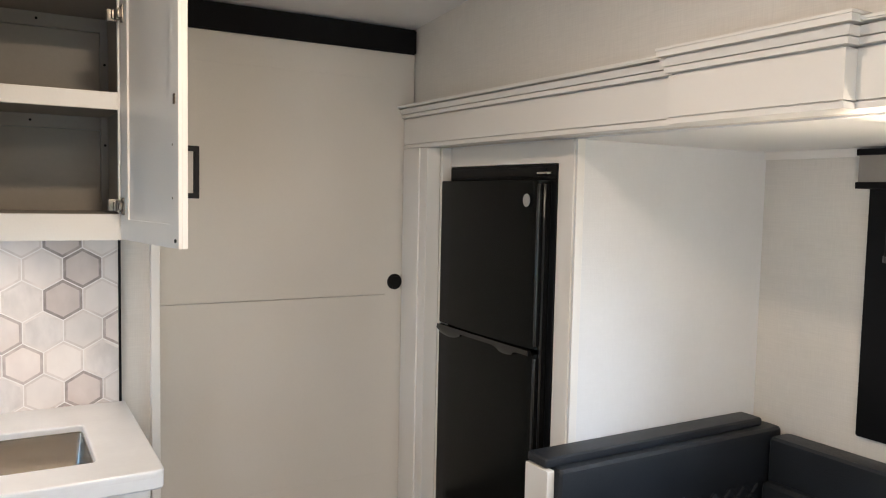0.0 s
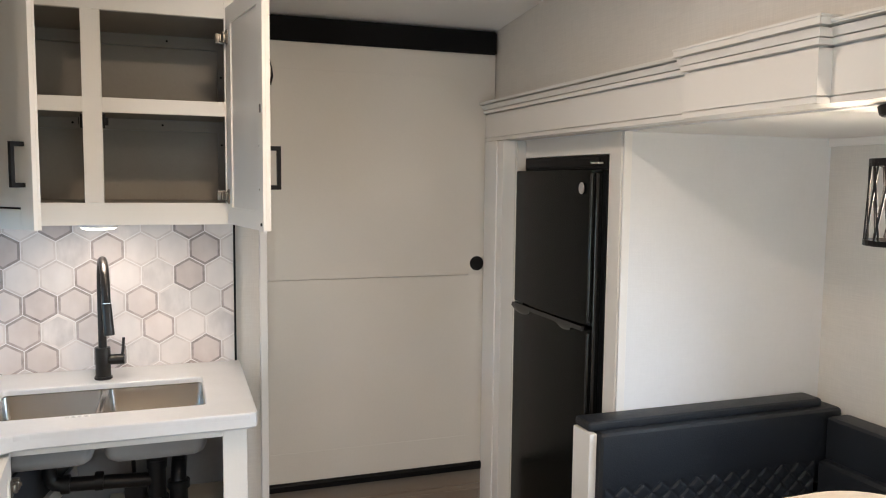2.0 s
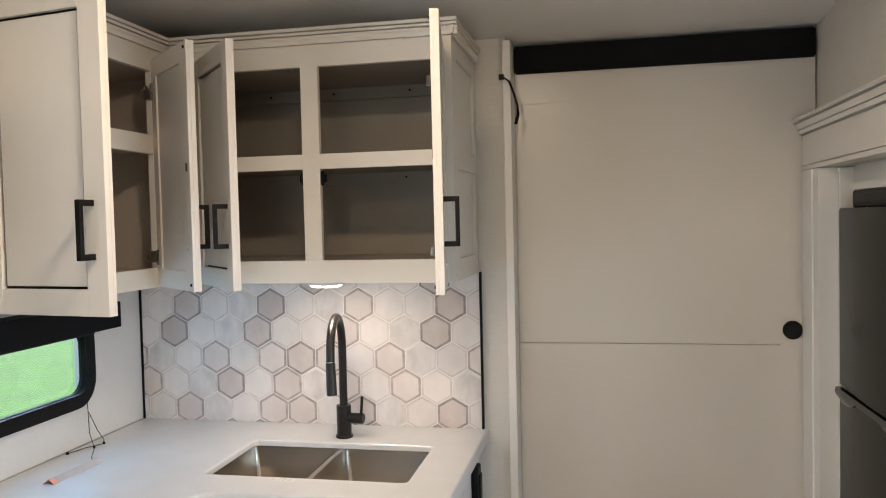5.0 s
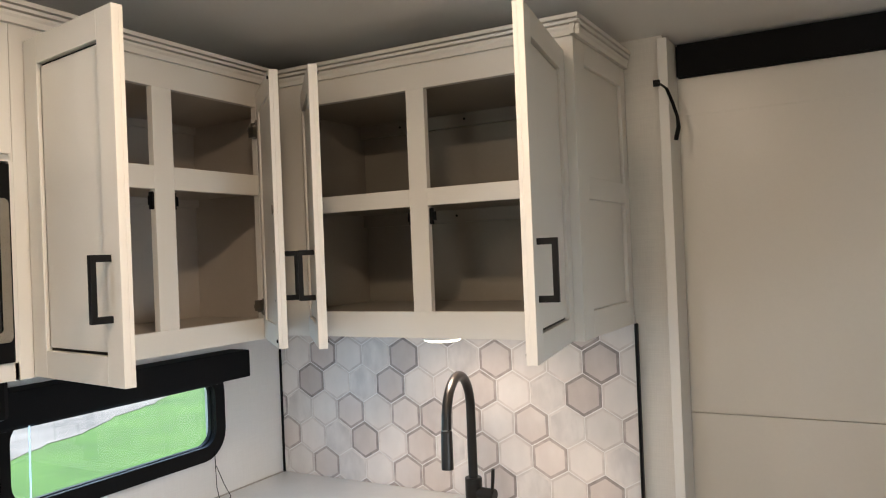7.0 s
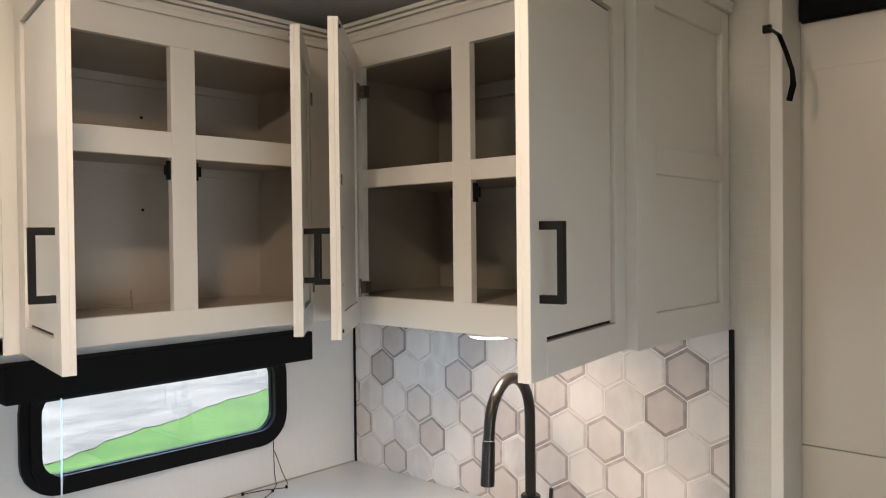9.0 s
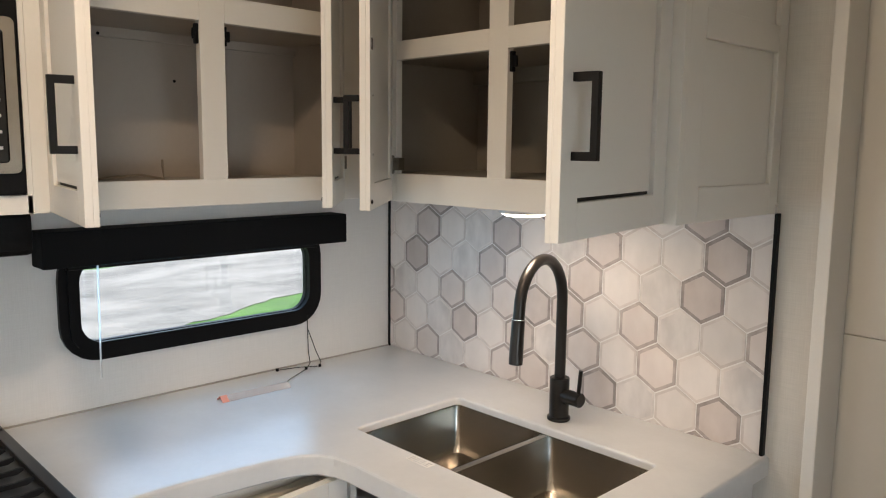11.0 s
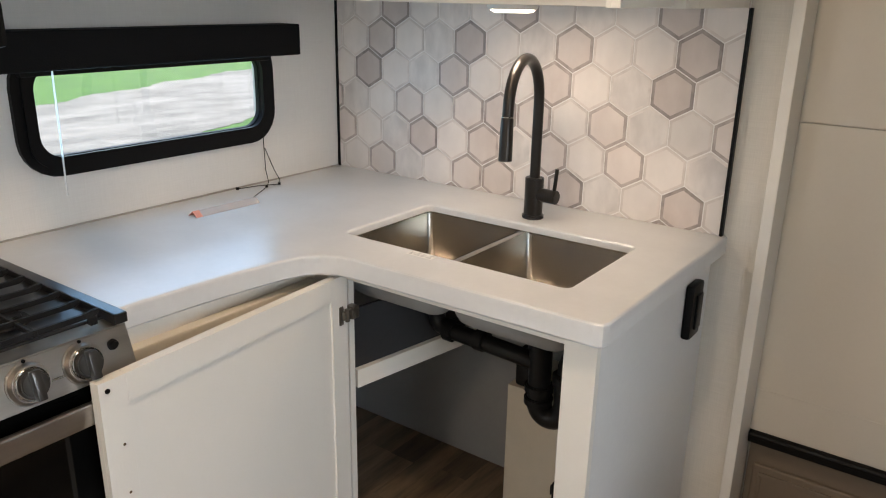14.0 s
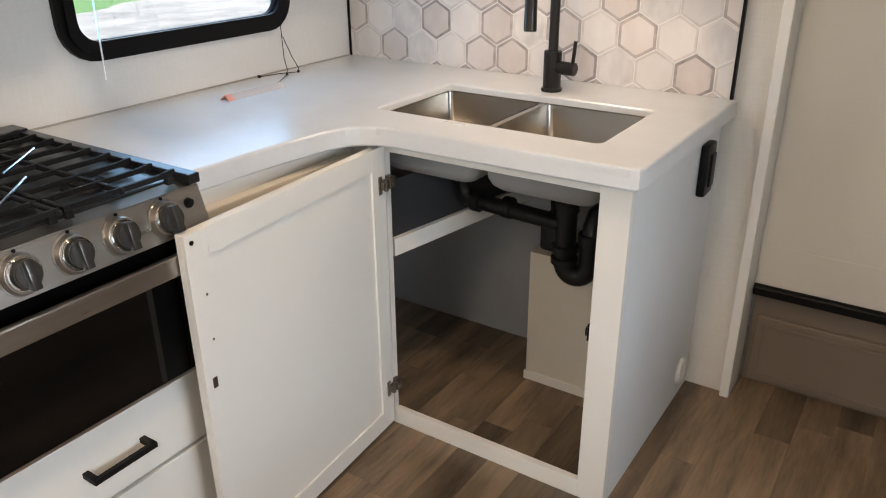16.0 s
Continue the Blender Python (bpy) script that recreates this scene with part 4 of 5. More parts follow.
side = part("side_panel", bm, CAB, up, "framed white end panel")
for nm, a in zip(("stile", "stile", "rail", "rail", "rail"), ((0.3333, FYC + 0.019, ZB, 0.345, 2.340, ZT), (0.3333, 2.655, ZB, 0.345, 2.697, ZT), (0.3333, 2.340, 2.152, 0.345, 2.655, ZT), (0.3333, 2.340, 1.819, 0.345, 2.655, 1.876), (0.3333, 2.340, ZB, 0.345, 2.655, 1.543))):
    part(nm, box(B(), *a, 0.003, 2), CAB, side)
bm = B()
sweep_profile(bm, crown_profile(), (-0.56, FYC, ZT), (0.3655, FYC, ZT), (0, -1))
box(bm, -0.56, FYC, ZT, 0.346, 2.69, ZT + 0.046)
sweep_profile(bm, crown_profile(), (0.345, FYC - 0.0205, ZT), (0.345, 2.697, ZT), (1, 0))
part("crown", bm, CAB, up, "stepped crown moulding")


def door_pose(hx, hy, ox, oy, z):
    return pose(hx, hy, z, 0, 0, math.degrees(math.atan2(oy - hy, ox - hx))), math.hypot(ox - hx, oy - hy)


mC, wC = door_pose(0.322, 2.258, 0.392, 1.853, 1.478)
shaker_door(up, mC, wC, 0.697, flip=True)
for z in (0.09, 0.60):
    cup_hinge(up, mC, z, True)
mB, wB = door_pose(-0.487, 2.258, -0.232, 1.980, 1.478)
shaker_door(up, mB, wB, 0.697)
for z in (0.09, 0.60):
    cup_hinge(up, mB, z)
frame_hinge(up, (0.290, FYC), (1, 0), (0, -1), (1.570, 2.076))
frame_hinge(up, (-0.448, FYC), (-1, 0), (0, -1), (1.570, 2.076))
catch(up, -0.134, FYC + 0.012, 1.800, -1, 0)
catch(up, -0.070, FYC + 0.012, 1.800, 1, 0)
screw_dots(up, [(-0.16, 2.6595, 2.122), (0.12, 2.6595, 2.122), (-0.40, 2.6595, 2.122), (-0.20, 2.6595, 1.818), (0.10, 2.6595, 1.818), (0.308, 2.6545, 2.0), (0.308, 2.6545, 1.75)], (0, -1, 0))

# upper cabinet over the window
ul = thing("upper_cabinet", (-0.78, 1.85, 1.475), "white painted upper cabinet above the window, doors open, empty", "cabinet", "open upper cabinets")
FXC = -0.578
bm = B()
for y0, z0, y1, z1 in ((1.446, ZB, 1.528, ZT), (1.803, 1.535, 1.864, 2.140), (2.168, ZB, 2.2615, ZT), (1.528, ZB, 2.168, 1.535), (1.528, 2.140, 2.168, ZT), (1.528, 1.886, 1.803, 1.944), (1.864, 1.886, 2.168, 1.944)):
    box(bm, FXC - 0.019, y0, z0, FXC, y1, z1, 0.0008, 1)
part("face_frame", bm, CAB, ul)
XL = LEFT + 0.003
# Lighter tone of the same taupe lining, for this cabinet.
LININGP = mat("cabinet_lining_taupe_lighter", (0.50, 0.445, 0.385), 0.5, var=0.05, scale=4, fine=70, bump=0.02)
for nm, a in (("back", (XL, 1.462, ZB + 0.02, XL + 0.010, 2.66, 2.23)),
               ("floor_board", (XL + 0.010, 1.462, ZB + 0.02, FXC - 0.0188, 2.66, ZB + 0.050)),
               ("top_board", (XL + 0.010, 1.462, 2.142, FXC - 0.0188, 2.66, 2.156)),
               ("side_board", (XL + 0.010, 1.462, ZB + 0.05, FXC - 0.0188, 1.474, 2.142)),
               ("side_board", (XL + 0.010, 2.30, ZB + 0.05, FXC - 0.0188, 2.312, 2.142)),
               ("shelf", (XL + 0.010, 1.474, 1.905, FXC - 0.0188, 2.30, 1.942)),
               ("cleat", (XL + 0.010, 1.474, 2.118, XL + 0.024, 2.30, 2.141)),
               ("cleat", (XL + 0.010, 1.474, 1.880, XL + 0.024, 2.30, 1.904))):
    part(nm, box(B(), *a), LININGP, ul, "taupe wood-print lining")
bm = B()
box(bm, XL, 1.446, ZB, FXC - 0.0188, 2.26, ZB + 0.018)
part("bottom", bm, CAB, ul)
bm = B()
sweep_profile(bm, crown_profile(), (FXC, 0.80, ZT), (FXC, 2.262, ZT), (1, 0))
box(bm, XL, 0.80, ZT, FXC, 2.28, ZT + 0.046)
part("crown", bm, CAB, ul, "stepped crown moulding")
mA, wA = door_pose(-0.574, 1.474, -0.226, 1.420, 1.478)
shaker_door(ul, mA, wA, 0.697)
for z in (0.09, 0.60):
    cup_hinge(ul, mA, z)
mD, wD = door_pose(-0.574, 2.196, -0.326, 1.978, 1.478)
shaker_door(ul, mD, wD, 0.697, flip=True)
for z in (0.09, 0.60):
    cup_hinge(ul, mD, z, True)
frame_hinge(ul, (FXC, 2.168), (0, 1), (1, 0), (1.572, 2.066))
frame_hinge(ul, (FXC, 1.525), (0, -1), (1, 0), (1.572, 2.066))
catch(ul, FXC - 0.010, 1.799, 1.858, 0, -1)
catch(ul, FXC - 0.010, 1.868, 1.858, 0, 1)
screw_dots(ul, [(XL + 0.0305, 1.70, 2.122), (XL + 0.0345, 1.912, 2.03), (XL + 0.0305, 1.72, 1.885), (XL + 0.0345, 1.912, 1.78)], (1, 0, 0))
bm = B()
pth = [(-0.80, 1.50 + 0.05 * k, 1.529 + 0.012 * math.sin(k * 1.7) * (k % 3 > 0)) for k in range(7)] + [(-0.77, 1.79, 1.560), (-0.77, 1.80, 1.574)]
tube(bm, [(x + 0.02 * math.sin(i * 1.3), y, max(z, 1.529)) for i, (x, y, z) in enumerate(pth)], 0.003, 8)
whole("loose_cable", bm, mat("beige_cable", (0.30, 0.25, 0.19), 0.5), "loose beige cable lying in the open cabinet", "cable", smooth=True)

# microwave bay
mb = thing("microwave_cabinet", (-0.78, 1.12, 1.475), "white cabinet housing the microwave", "cabinet")
bm = B()
box(bm, XL, 0.80, 1.922, FXC - 0.001, 1.4455, ZT, 0.001)
box(bm, FXC - 0.001, 0.86, 1.935, FXC + 0.017, 1.435, 2.195, 0.003)
box(bm, XL, 0.80, ZB, FXC - 0.001, 0.86, 1.922)
box(bm, FXC - 0.019, 1.436, ZB, FXC, 1.4455, 1.922)
box(bm, XL, 0.86, ZB, FXC, 1.4455, 1.512, 0.001)
part("body", bm, CAB, mb)
mw = thing("microwave", (-0.78, 1.14, 1.512), "built-in black microwave with a stainless inner frame", "microwave")
bm = B()
box(bm, XL, 0.865, 1.513, FXC - 0.008, 1.434, 1.920)
box(bm, FXC - 0.008, 0.865, 1.513, FXC + 0.008, 1.434, 1.918, 0.004)
part("body", bm, BLACKP, mw)
bm = B()
ring(bm, rounded(0.90, 1.555, 1.425, 1.845, 0.012), rounded(0.93, 1.575, 1.405, 1.822, 0.008), 0, 0.010)
part("front_frame", turned(bm, Matrix(((0, 0, 1, FXC + 0.006), (1, 0, 0, 0), (0, 1, 0, 0), (0, 0, 0, 1)))), STEEL, mw, "brushed stainless frame")
bm = B()
box(bm, FXC + 0.006, 0.931, 1.576, FXC + 0.0125, 1.404, 1.821, 0.001)
part("door_glass", bm, SCREEN, mw)
bm = B()
for k in range(5):
    for q in range(3):
        box(bm, FXC + 0.0125, 1.385 - 0.02 * q, 1.60 + 0.03 * k, FXC + 0.0132, 1.395 - 0.02 * q, 1.606 + 0.03 * k)
tagged(part("key_print", bm, INK, mw), kind="stuff")
hood = thing("range_hood", (-0.78, 1.14, 1.38), "slim black hood under the microwave", "hood")
bm = B()
box(bm, XL, 0.87, 1.385, -0.64, 1.46, 1.4745, 0.012)
part("body", bm, BLACKP, hood)

# ---- window valance, wand and cords ----
val = thing("window_valance", (-0.94, 2.0, 1.31), "black box valance over the counter window", "valance")
bm = B()
box(bm, LEFT + 0.001, 1.548, 1.312, -0.897, 2.442, 1.402, 0.004)
part("box", bm, VALANCE, val)
bm = B()
box(bm, -0.975, 1.62, 1.296, -0.955, 2.375, 1.313, 0.003)
part("shade_rail", bm, BLACKP, val)
bm = B()
tube(bm, [(-0.943, 1.690, 1.312), (-0.943, 1.688, 1.16), (-0.943, 1.686, 1.010)], 0.0023, 10)
wand = whole("blind_wand", bm, ACRYLIC, "clear acrylic blind wand hanging from the valance", "wand", smooth=True)
wand.visible_shadow = False
bm = B()
tube(bm, [(-0.968, 2.335, 1.30), (-0.968, 2.337, 1.05), (-0.966, 2.338, 0.96), (-0.955, 2.337, 0.925), (-0.92, 2.30, 0.9205), (-0.86, 2.20, 0.9205), (-0.835, 2.170, 0.921)], 0.0013, 6)
tube(bm, [(-0.966, 2.339, 1.03), (-0.945, 2.352, 0.965), (-0.925, 2.358, 0.930), (-0.920, 2.345, 0.9205), (-0.95, 2.29, 0.9205), (-0.965, 2.225, 0.9205)], 0.0013, 6)
cyl(bm, (-0.965, 2.222, 0.918), (-0.965, 2.222, 0.926), 0.005, n=12)
cyl(bm, (-0.92, 2.35, 0.918), (-0.92, 2.35, 0.926), 0.004, n=12)
cyl(bm, (-0.922, 2.30, 0.918), (-0.922, 2.30, 0.926), 0.004, n=12)
part("cord", bm, BLACKP, val, "thin black blind cords trailing onto the worktop", smooth=True)
tag = thing("hang_tag", (-0.82, 2.06, 0.918), "clear plastic hang tag with an orange end on the worktop", "tag")
mt = pose(-0.822, 1.965, 0.9178, 0, 0, 88)
SLEEVE = clear("clear_sleeve", 0.12, (0.95, 0.90, 0.89))
SLEEVE.node_tree.nodes["Principled BSDF"].inputs["Transmission Weight"].default_value = 0.6


def ridge(bm, x0, x1, w, h, t):
    """A folded sleeve: an open triangular strip of thickness t."""
    prof = [(-w, 0), (0, h), (w, 0), (w - 2.2 * t, 0), (0, h - 1.3 * t), (-w + 2.2 * t, 0)]
    va, vb = [[bm.verts.new((x, y, z)) for y, z in prof] for x in (x0, x1)]
    for i in range(6):
        bm.faces.new((va[i], va[(i + 1) % 6], vb[(i + 1) % 6], vb[i]))
    bm.faces.new(va[::-1])
    bm.faces.new(vb)
    bmesh.ops.recalc_face_normals(bm, faces=bm.faces)
    return bm


part("sleeve", turned(ridge(B(), 0.0082, 0.200, 0.019, 0.014, 0.0012), mt), SLEEVE, tag, "clear folded plastic sleeve")
part("orange_end", turned(ridge(B(), -0.012, 0.008, 0.020, 0.0145, 0.0016), mt), ORANGE, tag, "orange printed end")

# ---- under-cabinet light ----
pk = thing("puck_light", (-0.10, 2.36, 1.475), "round lit under-cabinet light over the sink", "light")
bm = B()
cyl(bm, (-0.10, 2.36, 1.475), (-0.10, 2.36, 1.463), 0.062, 0.058, 36, 0.002)
part("housing", bm, PLASTICW, pk, smooth=True)
bm = B()
cyl(bm, (-0.10, 2.36, 1.4632), (-0.10, 2.36, 1.456), 0.055, 0.045, 36, 0.002)
part("diffuser", bm, PUCK, pk, "glowing diffuser", smooth=True).visible_shadow = False
# Housings for the added ceiling lamps, which are never in view.
for lx, ly, watts in CEILING_FILLS:
    cl = thing("added_ceiling_light", (lx, ly, ceil_z(ly)), "round flush white ceiling light, lit, added out of view", "ceiling light", "ceiling lights")
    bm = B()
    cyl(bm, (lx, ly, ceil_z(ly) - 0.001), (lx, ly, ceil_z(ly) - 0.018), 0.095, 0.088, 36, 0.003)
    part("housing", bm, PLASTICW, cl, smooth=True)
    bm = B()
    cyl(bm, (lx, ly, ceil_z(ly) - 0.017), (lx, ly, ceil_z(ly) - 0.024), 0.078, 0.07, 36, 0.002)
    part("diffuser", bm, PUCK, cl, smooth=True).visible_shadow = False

# ---- base cabinets ----
sc = thing("sink_cabinet", (0.0, 2.35, 0), "white base cabinet under the sink, door swung open", "cabinet")
SF = 2.018
bm = B()
for x0, z0, x1, z1 in ((-0.362, 0, -0.322, CB), (0.260, 0, 0.332, CB), (-0.322, 0, 0.260, 0.052), (-0.322, 0.836, 0.260, CB)):
    box(bm, x0, SF, z0, x1, SF + 0.019, z1, 0.0008, 1)
part("face_frame", bm, CAB, sc)
bm = B()
box(bm, 0.3175, SF + 0.0188, 0, 0.332, 2.699, CB)
part("side_panel", bm, PANELW, sc)
mL, wL = door_pose(-0.338, 2.004, -0.292, 1.353, 0.018)
shaker_door(sc, mL, wL + 0.013, 0.838, handle=False, handle_z=(0.605, 0.705), strike=0.51)
for z in (0.125, 0.738):
    cup_hinge(sc, mL, z)
frame_hinge(sc, (-0.320, SF), (-1, 0), (0, -1), (0.142, 0.757))
catch(sc, 0.257, SF + 0.010, 0.485, -1, 0)
bm = B()
box(bm, LEFT + 0.02, 2.660, 0, 0.316, 2.672, 0.86)
# Back board in a darker grey than the cabinet's white.
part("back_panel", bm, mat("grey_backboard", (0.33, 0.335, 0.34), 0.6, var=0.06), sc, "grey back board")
bm = B()
box(bm, -0.34, 2.05, 0.530, -0.325, 2.66, 0.580)
turned(bm, pose(-0.33, 2.05, 0, 0, 0, -10) @ pose(0.33, -2.05, 0))
part("rail", bm, CAB, sc, "white support rail")
bm = B()
box(bm, -0.352, 2.05, 0.530, -0.341, 2.66, 0.742)
turned(bm, pose(-0.33, 2.05, 0, 0, 0, -10) @ pose(0.33, -2.05, 0))
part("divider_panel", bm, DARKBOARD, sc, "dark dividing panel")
bx_ = thing("floor_box", (0.1, 2.55, 0), "white boxed-in cover inside the sink cabinet", "box")
bm = B()
box(bm, -0.110, 2.440, 0, 0.314, 2.658, 0.447, 0.001)
part("cover", bm, CREAM, bx_)
bm = B()
box(bm, -0.114, 2.432, 0, 0.314, 2.4405, 0.030, 0.002)
part("base_strip", bm, CAB, bx_)

# drain pipes
dp = thing("drain_pipe", (0.06, 2.30, 0.45), "black plastic sink drain pipes with trap", "pipe")
bm = B()
tube(bm, [(-0.262, 2.30, 0.75), (-0.262, 2.30, 0.672), (-0.258, 2.30, 0.652), (-0.245, 2.30, 0.640), (-0.22, 2.30, 0.634), (0.045, 2.30, 0.622)], 0.0235, 16)
part("waste_arm", bm, ABS, dp, smooth=True)
bm = B()
for x in (-0.215, -0.115):
    part("slip_nut", cyl(B(), (x - 0.014, 2.30, 0.6345), (x + 0.014, 2.30, 0.634), 0.031, n=20, bev=0.002), ABS, dp, smooth=True)
cyl(bm, (0.062, 2.30, 0.69), (0.062, 2.30, 0.66), 0.033, n=20, bev=0.002)
part("slip_nut", bm, ABS, dp, smooth=True)
bm = B()
tube(bm, [(0.062, 2.30, 0.75), (0.062, 2.30, 0.66), (0.062, 2.30, 0.54)], 0.029, 16)
tube(bm, [(0.062, 2.30, 0.56)] + [(0.062 + 0.034 * (1 - math.cos(math.pi * k / 12)), 2.30 + 0.008 * (1 - math.cos(math.pi * k / 12)), 0.515 - 0.040 * math.sin(math.pi * k / 12)) for k in range(13)] + [(0.130, 2.316, 0.58)], 0.030, 18)
part("trap", bm, ABS, dp, smooth=True)
for z in (0.565, 0.53):
    part("slip_nut", cyl(B(), (0.062, 2.30, z), (0.062, 2.30, z - 0.022), 0.037, n=20, bev=0.003), ABS, dp, smooth=True)
part("slip_nut", cyl(B(), (0.130, 2.316, 0.575), (0.130, 2.316, 0.605), 0.037, n=20, bev=0.003), ABS, dp, smooth=True)
bm = B()
tube(bm, [(0.130, 2.316, 0.58), (0.130, 2.318, 0.625), (0.132, 2.335, 0.65), (0.135, 2.38, 0.655), (0.14, 2.659, 0.66)], 0.026, 14)
part("vent_elbow", bm, ABS, dp, smooth=True)
bm = B()
box(bm, -0.045, 2.36, 0.500, 0.03, 2.43, 0.605, 0.012)
tube(bm, [(-0.012, 2.38, 0.60), (-0.014, 2.37, 0.66), (-0.014, 2.355, 0.745)], 0.007, 8)
part("air_valve", bm, ABS, dp, "black valve block with a thin hose", smooth=True)

cc = thing("corner_cabinet", (-0.7, 1.75, 0), "white base cabinet with cream drawer front between range and sink", "cabinet")
bm = B()
box(bm, LEFT + 0.004, 1.458, 0, -0.420, 2.016, CB)
box(bm, -0.4205, 2.000, 0, -0.3625, 2.036, CB)
part("body", bm, CAB, cc)
bm = B()
box(bm, -0.4205, 1.478, 0.70, -0.392, 1.985, 0.829, 0.004)
part("drawer_front", bm, CREAM, cc, "cream drawer front")
bm = B()
box(bm, -0.4205, 1.475, 0.03, -0.400, 1.985, 0.68, 0.004)
part("door", bm, CAB, cc)

# black outlet and white vent on the cabinet side
out = thing("outlet_box", (0.345, 2.52, 0.70), "black surface-mounted outlet on the cabinet side", "outlet")
bm = B()
box(bm, 0.332, 2.515, 0.686, 0.356, 2.590, 0.829, 0.008)
part("housing", bm, BLACKP, out, smooth=True)
bm = B()
box(bm, 0.3555, 2.535, 0.711, 0.362, 2.572, 0.802, 0.003)
part("cover_flap", bm, BLACKP, out, smooth=True)
vt = thing("hose_inlet", (0.335, 2.612, 0.088), "round white plastic port low on the cabinet side", "port")
bm = B()
cyl(bm, (0.3318, 2.612, 0.088), (0.336, 2.612, 0.088), 0.046, 0.044, 36, 0.0015)
tube(bm, [(0.3365, 2.612 + 0.034 * math.cos(2 * math.pi * k / 32), 0.088 + 0.034 * math.sin(2 * math.pi * k / 32)) for k in range(33)], 0.006, 8)
part("flange", bm, PLASTICW, vt, smooth=True)
bm = B()
cyl(bm, (0.335, 2.612, 0.088), (0.3395, 2.612, 0.088), 0.026, 0.025, 28, 0.001)
box(bm, 0.339, 2.608, 0.070, 0.343, 2.616, 0.106, 0.0015)
part("cap", bm, PLASTICW, vt, smooth=True)

# ---- range ----
rg = thing("range", (-0.65, 1.18, 0.52), "stainless gas range with black grates and glass oven door", "range")
RY0, RY1, RF = 0.905, 1.445, -0.345
bm = B()
box(bm, LEFT + 0.01, RY0, 0.525, RF - 0.02, RY1, 0.912)
part("body", bm, BLACKP, rg)
bm = B()
box(bm, LEFT + 0.012, RY0, 0.908, RF - 0.030, RY1, 0.927, 0.004)
part("cooktop", bm, ENAMEL, rg, "black enamel cooktop")
for a in ((LEFT + 0.012, RY1 - 0.022, 0.920, RF + 0.012, RY1 + 0.004, 0.940), (LEFT + 0.012, RY0, 0.920, RF, RY0 + 0.02, 0.937), (LEFT + 0.0125, RY0 + 0.0005, 0.920, LEFT + 0.075, RY1 - 0.0005, 0.945)):
    part("cooktop_rim", box(B(), *a, 0.003), ENAMEL, rg)
bm = B()
va = [(RF + 0.005, 0.9160), (RF + 0.030, 0.836), (RF - 0.02, 0.836), (RF - 0.029, 0.836), (RF - 0.029, 0.9240)]
lo = [bm.verts.new((x, RY0, z)) for x, z in va]
hi = [bm.verts.new((x, RY1 + 0.002, z)) for x, z in va]
for i in range(5):
    bm.faces.new((lo[i], lo[(i + 1) % 5], hi[(i + 1) % 5], hi[i]))
bm.faces.new(lo)
bm.faces.new(hi[::-1])
bmesh.ops.recalc_face_normals(bm, faces=bm.faces)
bmesh.ops.bevel(bm, geom=bm.edges[:], offset=0.002, segments=2, affect="EDGES")
part("control_panel", bm, STEELH, rg, "brushed stainless control panel")
ktilt = Vector((1, 0, 0.26)).normalized()
for ky in (1.353, 1.258, 1.166, 1.074, 0.985):
    c = Vector((RF + 0.018, ky, 0.876))
    bm = B()
    cyl(bm, c, c + ktilt * 0.004, 0.038, 0.037, 36, 0.001)
    cyl(bm, c + ktilt * 0.003, c + ktilt * 0.015, 0.036, 0.0305, 36, 0.0015)
    kn = part("knob", bm, STEELH, rg, "stainless burner knob", smooth=True)
    bm = B()
    cyl(bm, c + ktilt * 0.014, c + ktilt * 0.018, 0.0290, 0.0280, 32, 0.001)
    part("trim_ring", bm, CHROME, kn, "bright chrome ring", smooth=True)
    bm = B()
    cyl(bm, c + ktilt * 0.017, c + ktilt * 0.028, 0.0255, 0.0225, 28, 0.002)
    part("grip", bm, GRIPM, kn, smooth=True)
    bm = B()
    box(bm, -0.0075, -0.027, 0.0, 0.0075, 0.024, 0.017, 0.003)
    turned(bm, Matrix.Translation(c + ktilt * 0.026) @ ktilt.to_track_quat("Z", "Y").to_matrix().to_4x4())
    part("pointer", bm, GRIPM, kn, smooth=True)
    bm = B()
    cyl(bm, c + Vector((-0.006, 0.0, 0.0385)), c + Vector((-0.0035, 0.0, 0.039)), 0.0032, n=10)
    part("mark", bm, BLACKP, kn)
bm = B()
cyl(bm, (RF + 0.009, 1.412, 0.889), (RF + 0.020, 1.412, 0.887), 0.010, n=20, bev=0.002)
part("igniter_button", bm, BLACKP, rg, smooth=True)
bm = B()
box(bm, RF - 0.015, RY0 + 0.004, 0.535, RF + 0.004, RY1 - 0.004, 0.832, 0.003)
od = part("oven_door", bm, BLACKGLASS, rg, "black glass oven door")
bm = B()
box(bm, RF + 0.036, RY0 + 0.006, 0.770, RF + 0.050, RY1 - 0.012, 0.812, 0.004)
for y in (RY0 + 0.04, RY1 - 0.05):
    box(bm, RF + 0.003, y - 0.012, 0.780, RF + 0.038, y + 0.012, 0.802, 0.003)
part("oven_handle", bm, STEELH, od, "wide stainless towel-bar handle")
